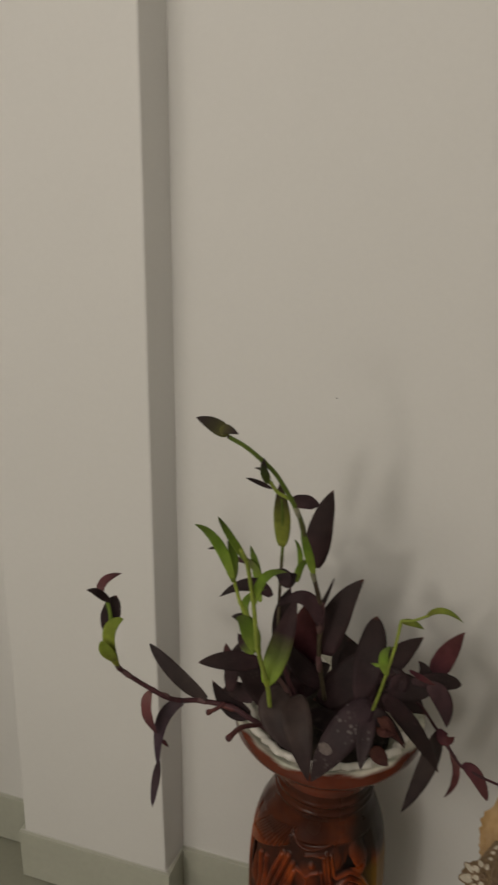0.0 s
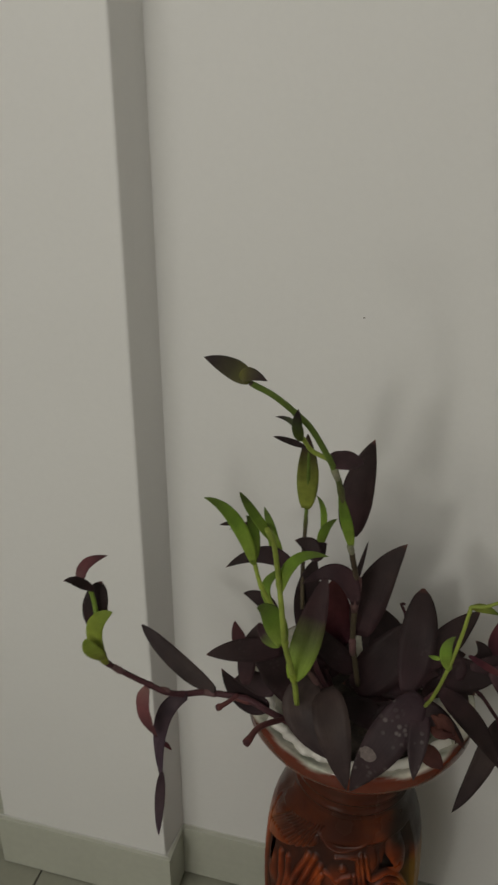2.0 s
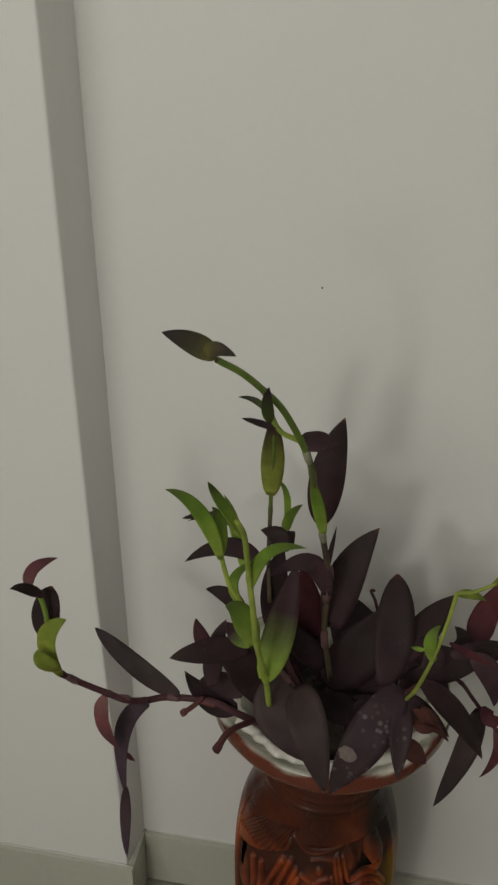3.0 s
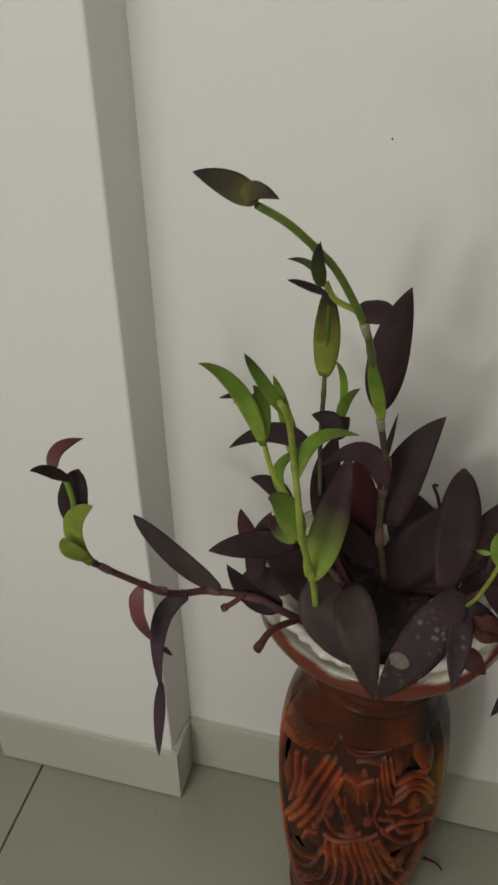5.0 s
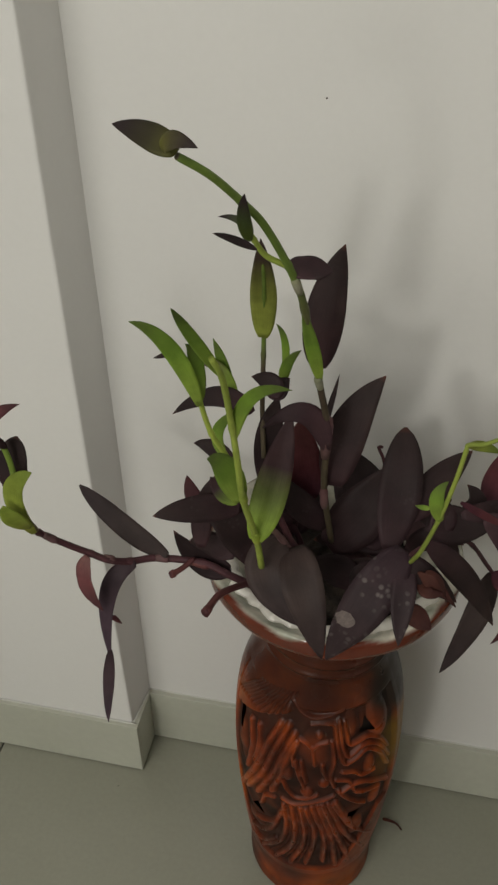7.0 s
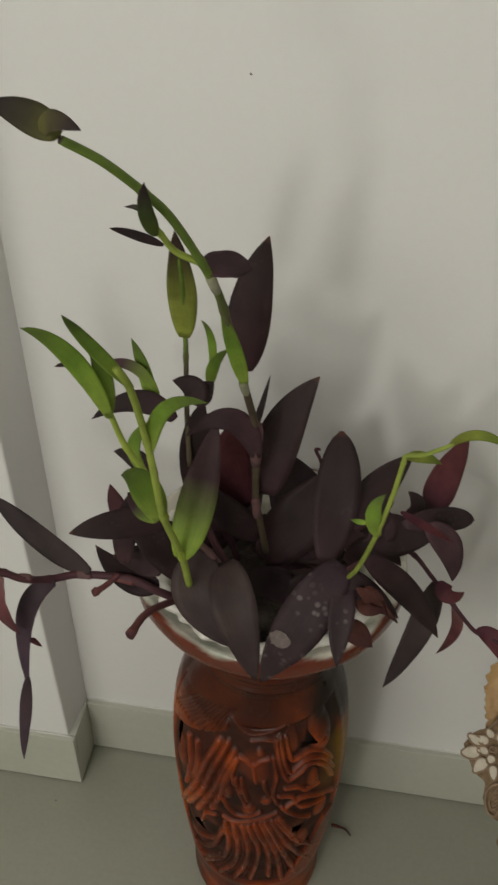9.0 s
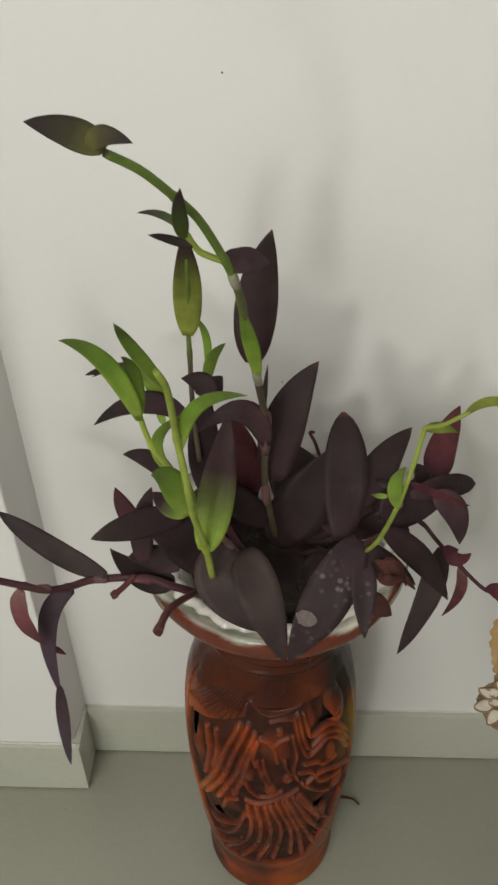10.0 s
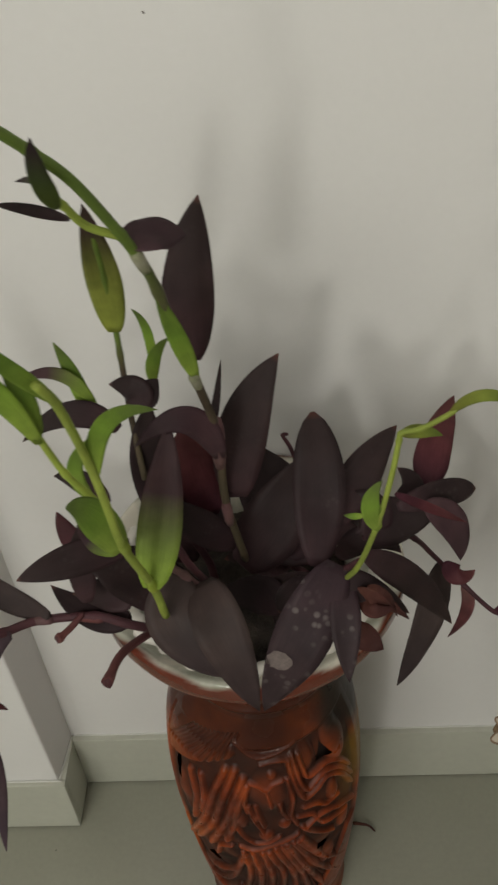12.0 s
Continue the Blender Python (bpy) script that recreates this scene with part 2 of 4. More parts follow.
def plastered_pier():
    """A hand-plastered pier, wider at its foot, its side face a little out of square and its edges rounded."""
    bm = bmesh.new()
    rings = []
    # height, front left, front right, right edge at the wall
    for z, a, b, c in ((-0.05, -0.2570, -0.0080, -0.0020), (0.1, -0.2565, -0.0085, -0.0025), (0.3, -0.2525, -0.0115, -0.0030), (0.55, -0.2490, -0.0145, -0.0040),
                       (0.8, -0.2478, -0.0157, -0.0055), (1.25, -0.2465, -0.0160, -0.0085), (H, -0.2440, -0.0165, -0.0100)):
        slope = Vector((c - b, 0.03 - PIER_Y, 0)).normalized()
        ring = [(a, 0.03), (a, PIER_Y + 0.003), (a + 0.0004, PIER_Y + 0.0012), (a + 0.0012, PIER_Y + 0.0004), (a + 0.003, PIER_Y)]
        ring += [(b - 0.003, PIER_Y), (b - 0.0012, PIER_Y + 0.0004), (b + slope.x * 0.0012 - 0.0004, PIER_Y + 0.0012), (b + slope.x * 0.003, PIER_Y + 0.003)]
        ring += [(c, 0.008), (c + 0.0005, 0.03)]
        rings.append([bm.verts.new((x, y, z)) for x, y in ring])
    for p, q in zip(rings, rings[1:]):
        for k in range(len(p)):
            bm.faces.new((p[k], p[(k + 1) % len(p)], q[(k + 1) % len(p)], q[k]))
    bm.faces.new(list(reversed(rings[0])))
    bm.faces.new(rings[-1])
    tagged(part("wall_pier", bm, WALL_PAINT, smooth=False), "shallow white-painted pier standing out from the wall", "pillar", kind="structure")


plastered_pier()
slab("wall_east", (E_, S, -0.05), (E_ + 0.15, 0.16, H), WALL_PAINT, "plain white-painted side wall", "wall")


def wall_with_openings(name, y0, y1, openings, label):
    """A wall whose openings go right through it, built from the pieces round them."""
    xs = sorted({W, E_, *[v for o in openings for v in o[:2]]})
    zs = sorted({-0.05, H, *[v for o in openings for v in o[2:]]})
    bm = bmesh.new()
    for x0, x1 in zip(xs, xs[1:]):
        for z0, z1 in zip(zs, zs[1:]):
            if not any(a <= x0 and x1 <= b and c <= z0 and z1 <= d for a, b, c, d in openings):
                box(bm, (x0, y0, z0), (x1, y1, z1))
    bmesh.ops.remove_doubles(bm, verts=bm.verts, dist=1e-5)
    tagged(part(name, bm, WALL_PAINT, smooth=False), label, "wall", kind="structure")


# unseen wall closing the room, its openings added to let the lights in
LIGHT_OPENINGS = [(-0.51, -0.25, 0.98, 1.38), (-1.5, 0.1, 1.76, 2.44)]
wall_with_openings("wall_south", S - 0.15, S, LIGHT_OPENINGS, "unseen white-painted wall with two openings added for the lights")
slab("wall_west", (W - 0.15, S, -0.05), (W, 0.16, H), WALL_PAINT, "plain white-painted side wall", "wall")
# wall piece out of view, added to darken the recess beside the pier
slab("shade_block", (-0.86, -0.5, -0.05), (-0.52, 0.008, H), WALL_PAINT, "unseen white-painted wall piece added to shade the recess", "wall")
slab("ceiling", (W - 0.15, S - 0.15, H), (E_ + 0.15, 0.16, H + 0.15), CEILING_PAINT, "plain white ceiling", "ceiling")
floor = slab("floor", (W - 0.15, S - 0.15, -0.05), (E_ + 0.15, 0.16, -0.0025), GROUT, "floor of large grey-green glazed tiles with dark joints", "floor")

# skirting of cut floor tile, along the wall, round the pier and on
def skirting(name, lo, hi):
    slab(name, lo, hi, SKIRTING, "pale grey-green tile skirting along the white wall", "baseboard", 0.0018)


skirting("baseboard_1", (0.0, 0.0, 0.003), (E_, 0.008, 0.10))
skirting("baseboard_2", (-0.0105, -0.0475, 0.003), (0.0, 0.0078, 0.0995))
skirting("baseboard_3", (-0.264, -0.0555, 0.003), (0.0, PIER_Y, 0.0998))
skirting("baseboard_4", (-0.264, -0.0475, 0.003), (PIER_X0, 0.0, 0.0996))
skirting("baseboard_5", (W, 0.0, 0.003), (-0.264, 0.008, 0.10))


def filler_bead(name, start, end, seed):
    """The uneven bead of white filler where the wall's paint meets the top of the skirting."""
    a, b = Vector(start), Vector(end)
    steps = max(12, int((b - a).length / 0.006))
    rng = random.Random(seed)
    line = [a.lerp(b, k / steps) + Vector((0, 0, 0.0011 * noise.noise((k * 0.17, seed, 0)) + rng.uniform(-0.0003, 0.0003))) for k in range(steps + 1)]
    bm = tube(line, 0.0012, 7, taper=1.0)
    tagged(part(name, bm, CAULK), "thin uneven bead of white filler over the skirting", "filler", kind="structure")


SKIRTING_TOPS = [((0.0, 0.0075, 0.1), (E_, 0.0075, 0.1)), ((-0.262, -0.0495, 0.0998), (-0.004, -0.0495, 0.0998)), ((-0.0070, -0.047, 0.0998), (-0.0016, 0.006, 0.0998)), ((-1.0, 0.0075, 0.1), (-0.262, 0.0075, 0.1))]

# ---- the carved vase ----
VX, VY = 0.242, -0.106
BODY = [(0.0, 0.068), (0.004, 0.072), (0.02, 0.074), (0.035, 0.0732), (0.06, 0.0752), (0.10, 0.0798), (0.16, 0.0853), (0.24, 0.0897),
        (0.29, 0.0894), (0.33, 0.0866), (0.36, 0.0818), (0.39, 0.0715), (0.405, 0.065), (0.42, 0.061), (0.45, 0.061)]
BOWL = [(0.45, 0.061), (0.464, 0.064), (0.482, 0.073), (0.497, 0.088), (0.507, 0.103), (0.513, 0.1115), (0.519, 0.1145), (0.527, 0.1155), (0.534, 0.1155),
        (0.5375, 0.114), (0.5375, 0.111), (0.534, 0.105), (0.530, 0.097), (0.526, 0.089), (0.518, 0.081), (0.50, 0.072), (0.48, 0.064)]
SWEPT_FOLDS = [
    [(-23, 0.358), (-29, 0.331), (-43, 0.256), (-62, 0.190)],
    [(-17, 0.360), (-24, 0.325), (-35, 0.262), (-52, 0.205)],
    [(-12, 0.352), (-17, 0.327), (-25, 0.279), (-39, 0.221)],
    [(-10, 0.343), (-15, 0.320), (-19, 0.285), (-26, 0.246)],
    [(-48, 0.333), (-45, 0.304), (-50, 0.251)],
    [(-40, 0.337), (-38, 0.313), (-42, 0.276)],
]
FAN_RIBS = [[(-72 + 4.3 * k, 0.344 - 0.0004 * k * k + 0.0045 * k), (-60 + 3.9 * k, 0.368 + 0.0016 * k), (-50 + 3.4 * k, 0.387 + 0.001 * k)] for k in range(11)]
SCROLLS = [
    [(16, 0.370), (17, 0.353), (20, 0.328), (24, 0.313), (31, 0.318), (37, 0.326), (47, 0.315), (60, 0.274)],
    [(19, 0.373), (20, 0.356), (22, 0.336), (26, 0.324), (30, 0.329), (36, 0.335), (47, 0.325), (60, 0.289)],
    [(23, 0.371), (24, 0.357), (27, 0.341), (31, 0.342), (38, 0.344), (48, 0.334), (58, 0.308)],
    [(21, 0.265), (32, 0.275), (46, 0.262), (62, 0.240)],
    [(20, 0.269), (29, 0.246), (41, 0.228)],
    [(33, 0.258), (43, 0.249), (53, 0.243)],
]
BANDS = [
    [(-19, 0.391), (-15, 0.387), (-9, 0.381), (-2, 0.378), (6, 0.379), (14, 0.382), (22, 0.386)],
    [(-1, 0.369), (6, 0.371), (15, 0.370)],
    [(-8, 0.348), (-3, 0.345), (1, 0.339), (5, 0.345), (11, 0.348)],
    [(1, 0.341), (2, 0.327), (3, 0.314)],
    [(-18, 0.240), (-11, 0.237), (-2, 0.242), (9, 0.252), (17, 0.261)],
    [(-24, 0.233), (-29, 0.230), (-36, 0.202)],
    [(-10, 0.314), (-7, 0.292), (-3, 0.274)],
    [(-6, 0.316), (-4, 0.298), (-2, 0.283)],
    [(8, 0.316), (9, 0.303), (12, 0.292)],
    [(-10, 0.340), (-12, 0.318), (-11, 0.306)],
    [(14, 0.348), (16, 0.318), (14, 0.296), (17, 0.276)],
    [(-18, 0.274), (-14, 0.259), (-9, 0.251), (-2, 0.253), (6, 0.262)],
    [(22, 0.300), (30, 0.296), (36, 0.286), (46, 0.284)],
    [(18, 0.288), (26, 0.283), (31, 0.264)],
]
SKIRT_FOLDS = [
    [(-17, 0.227), (-15, 0.193), (-18, 0.150), (-40, 0.092)],
    [(-11, 0.231), (-8, 0.186), (-11, 0.140), (-26, 0.088)],
    [(-5, 0.231), (-1, 0.183), (-3, 0.140), (-12, 0.094)],
    [(-1, 0.232), (6, 0.185), (5, 0.140), (1, 0.100)],
    [(3, 0.238), (13, 0.175), (15, 0.108)],
    [(7, 0.242), (18, 0.174), (26, 0.092)],
    [(10, 0.243), (24, 0.166), (40, 0.088)],
    [(14, 0.245), (30, 0.170), (54, 0.100)],
    [(19, 0.247), (26, 0.219), (31, 0.196)],
    [(-19, 0.203), (-33, 0.145), (-52, 0.120)],
    [(-24, 0.140), (-42, 0.105), (-56, 0.098)],
    [(17, 0.244), (36, 0.178), (58, 0.130)],
    [(-16, 0.222), (-27, 0.176), (-44, 0.155)],
]
# angle, height, half width, half height, rise
BOSSES = [(2, 0.335, 0.021, 0.036, 0.58), (-1, 0.267, 0.008, 0.010, 0.95), (10, 0.283, 0.007, 0.009, 0.9), (-15, 0.289, 0.007, 0.015, 0.85),
          (42, 0.298, 0.008, 0.017, 0.9), (50, 0.362, 0.017, 0.036, 1.0), (52, 0.228, 0.012, 0.020, 0.8), (-58, 0.285, 0.014, 0.045, 0.7),
          (38, 0.180, 0.012, 0.026, 0.72), (-46, 0.148, 0.022, 0.018, 0.62), (-6, 0.300, 0.003, 0.012, 0.85), (27, 0.365, 0.010, 0.022, 0.62), (5, 0.356, 0.006, 0.006, 0.85)]
# angle, height, half width, half height, taper
HOLES = [(-62, 0.318, 0.0065, 0.018, 0.1), (39, 0.360, 0.0055, 0.010, 0.9), (34, 0.366, 0.0011, 0.011, 0.1), (-42, 0.182, 0.006, 0.008, 0.9), (34, 0.208, 0.006, 0.008, -0.9)]


def smooth_profile(points, count):
    """Radius and height at even steps along a smooth line through the points."""
    p = np.array(points)
    d = np.r_[0, np.cumsum(np.hypot(*np.diff(p, axis=0).T))]
    at = np.linspace(0, d[-1], count)
    slope = np.gradient(p, d, axis=0)
    k = np.clip(np.searchsorted(d, at, "right") - 1, 0, len(d) - 2)
    h = (d[k + 1] - d[k])[:, None]
    s = ((at - d[k]) / (d[k + 1] - d[k]))[:, None]
    return ((2 * s**3 - 3 * s**2 + 1) * p[k] + (s**3 - 2 * s**2 + s) * h * slope[k]
            + (3 * s**2 - 2 * s**3) * p[k + 1] + (s**3 - s**2) * h * slope[k + 1])


def ridge(u, z, line, width):
    """How near each place of the unrolled wall is to a carved line, 0 to 1."""
    pts = [(radians(a) * 0.09, b) for a, b in line]
    dense = smooth_profile(pts, 6 * len(pts)) if len(pts) > 2 else np.array(pts)
    best = np.full(u.shape, 9.0)
    for (a, b), (c, d) in zip(dense[:-1], dense[1:]):
        du, dz = c - a, d - b
        s = np.clip(((u - a) * du + (z - b) * dz) / (du * du + dz * dz + 1e-12), 0, 1)
        best = np.minimum(best, np.hypot(u - a - s * du, z - b - s * dz))
    return np.exp(-((best / width) ** 2.2))


def boss(u, z, angle, height, ru, rz):
    return np.clip(1 - ((u - radians(angle) * 0.09) / ru) ** 2 - ((z - height) / rz) ** 2, 0, 1) ** 0.5


def revolve(rows, around):
    """Vertices and faces of a turned wall; rows x around places."""
    faces = [(i * around + j, i * around + (j + 1) % around, (i + 1) * around + (j + 1) % around, (i + 1) * around + j)
             for i in range(rows - 1) for j in range(around)]
    return faces


def carved_body(parent):
    rows, around = 420, 620
    prof = smooth_profile(BODY, rows)
    z, r = np.repeat(prof[:, 0], around), np.repeat(prof[:, 1], around)
    angle = np.tile(np.linspace(-math.pi, math.pi, around, endpoint=False), rows)
    u = (angle - 0.04) * 0.09
    face = np.clip((1.45 - np.abs(angle)) / 0.2, 0, 1)
    carved = np.clip((z - 0.062) / 0.02, 0, 1) * np.clip((0.418 - z) / 0.010, 0, 1) * face
    h = np.zeros_like(u)
    for lines, width, height in ((SWEPT_FOLDS, 0.0052, 0.96), (SCROLLS, 0.0038, 0.92), (BANDS, 0.0034, 0.85), (SKIRT_FOLDS, 0.0046, 0.94)):
        for line in lines:
            h = np.maximum(h, height * ridge(u, z, line, width))
    # finer pleats lying between the folds
    for lines in (SKIRT_FOLDS[:4], SKIRT_FOLDS[4:8]):
        for one, two in zip(lines, lines[1:]):
            pleat = [((p[0] + q[0]) / 2, (p[1] + q[1]) / 2) for p, q in zip(one, two)]
            h = np.maximum(h, 0.60 * ridge(u, z, pleat, 0.0012))
    for a, b, ru, rz, height in BOSSES:
        h = np.maximum(h, height * boss(u, z, a, b, ru, rz))
    # uncut ground: shoulders, the flanks and the foot stay at full height
    plain = np.clip((np.abs(angle) - 1.12) / 0.14, 0, 1)
    plain = np.maximum(plain, np.clip((0.096 + 0.11 * np.clip((np.abs(angle + 0.08) - 0.62) / 0.5, 0, 1) - z) / 0.012, 0, 1))
    plain = np.maximum(plain, np.clip((z - 0.376) / 0.010, 0, 1))
    fan = np.clip((-0.20 - angle) / 0.1, 0, 1) * np.clip((angle + 1.35) / 0.15, 0, 1) * np.clip((z - 0.336 - 0.052 * (angle + 0.93)) / 0.005, 0, 1)
    plain = np.maximum(plain, 0.95 * fan)
    h = np.maximum(h, 0.82 * plain)
    for line in FAN_RIBS:
        h = h - 0.27 * ridge(u, z, line, 0.0015)
    # the raised collar under the neck and the cut below it
    h = np.maximum(h, 1.04 * ridge(u, z, BANDS[0], 0.0022))
    h = h - 0.45 * ridge(u, z, [(a, b - 0.0058) for a, b in BANDS[0]], 0.0026)
    # ground between the folds
    ground = np.array([noise.noise((a * 60, 0.3, b * 60)) for a, b in zip(u[::1], z[::1])])
    h = np.clip(np.maximum(h, 0.33) + 0.16 * ground * (1 - plain), 0, 1.05)
    depth = (h - 0.82) * 0.0075 * carved
    # shade of the hollow under the rim goes into the colour, barely cut
    dent = np.exp(-(((u - 0.003) / 0.026) ** 4) - (((z - 0.404) / 0.0185) ** 4))
    h = h - 0.42 * dent
    rr = r + depth - 0.0008 * dent
    rings = 0.0022 * np.exp(-(((z - 0.4215) / 0.0028) ** 2)) + 0.0026 * np.exp(-(((z - 0.436) / 0.0032) ** 2))
    rr = rr + rings
    lean = -0.0042 * np.clip((0.435 - z) / 0.06, 0, 1)
    verts = np.stack([lean + rr * np.sin(angle), -rr * np.cos(angle), z], -1)
    faces = revolve(rows, around)
    keep = np.ones(len(u), bool)
    for a, b, ru, rz, lean in HOLES:
        du, dz = u - radians(a) * 0.09, z - b
        keep &= ~((np.abs(du) / ru + lean * dz / rz < 1) & (np.abs(dz) < rz) & (lean * dz / rz > -1))
    faces = [f for f in faces if any(keep[i] for i in f)]
    mesh = bpy.data.meshes.new("body")
    mesh.from_pydata(verts.tolist(), [], faces)
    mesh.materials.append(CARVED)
    mesh.polygons.foreach_set("use_smooth", [True] * len(mesh.polygons))
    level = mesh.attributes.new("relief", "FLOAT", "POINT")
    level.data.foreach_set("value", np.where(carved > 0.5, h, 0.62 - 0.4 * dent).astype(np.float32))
    ob = new("body", mesh)
    ob.parent = parent
    return tagged(ob, "carved orange-brown glazed body with dark brown cuts")


def turned(name, profile, count, mat, parent, label, inside_from=None, wobble=0.0):
    rows, around = count, 144
    prof = smooth_profile(profile, rows)
    z, r = np.repeat(prof[:, 0], around), np.repeat(prof[:, 1], around)
    angle = np.tile(np.linspace(-math.pi, math.pi, around, endpoint=False), rows)
    r = r + wobble * np.sin(angle * 5 + 1) * (z > 0.5) + 0.5 * wobble * np.sin(angle * 11) * (z > 0.5)
    verts = np.stack([r * np.sin(angle), -r * np.cos(angle), z], -1)
    mesh = bpy.data.meshes.new(name)
    mesh.from_pydata(verts.tolist(), [], revolve(rows, around))
    mesh.materials.append(mat)
    mesh.polygons.foreach_set("use_smooth", [True] * len(mesh.polygons))
    if inside_from is not None:
        row = np.repeat(np.arange(rows), around) / rows
        edge = inside_from + 0.012 * np.sin(angle * 7) + 0.008 * np.sin(angle * 17 + 2)
        level = mesh.attributes.new("inside", "FLOAT", "POINT")
        level.data.foreach_set("value", np.clip((row - edge) / 0.02, 0, 1).astype(np.float32))
    ob = new(name, mesh)
    ob.parent = parent
    return tagged(ob, label)


vase = thing("vase", (VX, VY, 0), "tall carved orange-brown glazed pottery vase standing on the floor", "vase")
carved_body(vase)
turned("rim", BOWL, 70, RIM, vase, "flared bowl-shaped rim, red-brown outside and cream inside", 0.555, 0.0006)
turned("inner_wall", [(0.012, 0.05), (0.06, 0.058), (0.2, 0.072), (0.31, 0.076), (0.36, 0.07), (0.39, 0.060), (0.42, 0.05), (0.45, 0.05)], 40, HOLLOW, vase, "inside wall coloured near black as the unlit hollow")


def soil():
    bm = bmesh.new()
    bmesh.ops.create_grid(bm, x_segments=60, y_segments=60, size=0.077)
    bmesh.ops.delete(bm, geom=[v for v in bm.verts if math.hypot(v.co.x, v.co.y) > 0.076], context="VERTS")
    for v in bm.verts:
        d = math.hypot(v.co.x, v.co.y) / 0.076
        v.co.z = 0.508 + 0.012 * (1 - d * d) + 0.006 * noise.noise(v.co * 55) + 0.003 * noise.noise(v.co * 160)
        v.co += Vector((VX, VY, 0))
    tagged(part("potting_soil", bm, SOIL), "dark damp potting soil inside the vase", "soil", kind="stuff")


soil()


def liner():
    """Wavy cream edge of the pot liner showing between the rim and the leaves."""
    bm = bmesh.new()
    rows = []
    for k in range(220):
        a = 2 * math.pi * k / 220
        wave = 0.0022 * math.sin(a * 13) + 0.0016 * math.sin(a * 29 + 1) + 0.001 * math.sin(a * 47)
        ring = []
        for j in range(9):
            b = 2 * math.pi * j / 9
            r = 0.0972 + wave + 0.0058 * math.cos(b)
            ring.append(bm.verts.new((VX + r * math.sin(a), VY - r * math.cos(a), 0.5318 - 0.007 * max(0.0, -math.cos(a)) + 0.7 * wave + 0.0052 * math.sin(b))))
        rows.append(ring)
    for k in range(220):
        p, q = rows[k], rows[(k + 1) % 220]
        for j in range(9):
            bm.faces.new((p[j], q[j], q[(j + 1) % 9], p[(j + 1) % 9]))
    bmesh.ops.recalc_face_normals(bm, faces=bm.faces)
    tagged(part("pot_liner", bm, LINER), "wavy cream edge of a pot liner inside the vase rim", "liner")


liner()

# ---- the plant ----
from mathutils.bvhtree import BVHTree

FACE = Vector((0.08, -0.78, 0.62))
plant = thing("spiderwort_plant", (VX, VY, 0.54), "straggling dark purple spiderwort with green shoots in a carved vase", "plant")


def through_points(points, steps):
    """A smooth line through the points."""
    p = [Vector(q) for q in points]
    p = [2 * p[0] - p[1]] + p + [2 * p[-1] - p[-2]]
    line = []
    for a, b, c, d in zip(p, p[1:], p[2:], p[3:]):
        for k in range(steps):
            s = k / steps
            line.append(0.5 * (2 * b + (c - a) * s + (2 * a - 5 * b + 4 * c - d) * s * s + (3 * b - a - 3 * c + d) * s**3))
    return line + [p[-2]]


def tube(line, radius, sides=9, uv=True, taper=0.75, knots=0):
    """A round stem along a line, a little thicker at the joints."""
    bm = bmesh.new()
    layer = bm.loops.layers.uv.new("UVMap")
    rings, across = [], Vector((1, 0.3, 0.2))
    for k, p in enumerate(line):
        way = (line[min(k + 1, len(line) - 1)] - line[max(k - 1, 0)]).normalized()
        across = (across - across.dot(way) * way).normalized()
        up = way.cross(across)
        s = k / (len(line) - 1)
        r = radius * (1 - (1 - taper) * s) * (1.0 + (0.22 if knots and k % knots < 1 else 0.0))
        if k in (0, len(line) - 1):
            r *= 0.75
        rings.append([bm.verts.new(p + r * (across * math.cos(a) + up * math.sin(a))) for a in [2 * math.pi * j / sides for j in range(sides)]])
    for k, (a, b) in enumerate(zip(rings, rings[1:])):
        for j in range(sides):
            f = bm.faces.new((a[j], a[(j + 1) % sides], b[(j + 1) % sides], b[j]))
            for loop, at in zip(f.loops, ((k, j), (k, j + 1), (k + 1, j + 1), (k + 1, j))):
                loop[layer].uv = (at[0] / (len(line) - 1), at[1] / sides)
    bm.faces.new(list(reversed(rings[0])))
    bm.faces.new(rings[-1])
    return bm


def stem(points, radius, mat):
    words = {STEM_GREEN: "fleshy bright green stem", STEM_MIXED: "jointed stem, purple below and green above"}
    return part("stem", tube(through_points(points, 7), radius, knots=14), mat, plant, words.get(mat, "thin jointed purple stem"))


LEAF_WORDS = {LIME: "soft yellow-green young leaf", VIOLET: "drooping leaf showing its dull violet underside", DUSTY: "broad dull brownish-purple leaf", PURPLE: "long pointed dark purple leaf", SPOTTED: "dark purple leaf spotted with pale dust", MAROON: "reddish maroon leaf", FOLDED: "thin folded dull purple leaf",
              PALE_MAROON: "small curled pinkish leaf", GREEN: "bright green young leaf", DEEP_GREEN: "small deep green leaf",
              GREEN_TO_PURPLE: "leaf turning from green to purple at the tip", OLIVE_TIP: "olive green leaf with a purple tip", BUD: "olive and purple leaf at the shoot's end", DRIED: "shrivelled reddish-brown dead leaf"}
leaf_count = 0


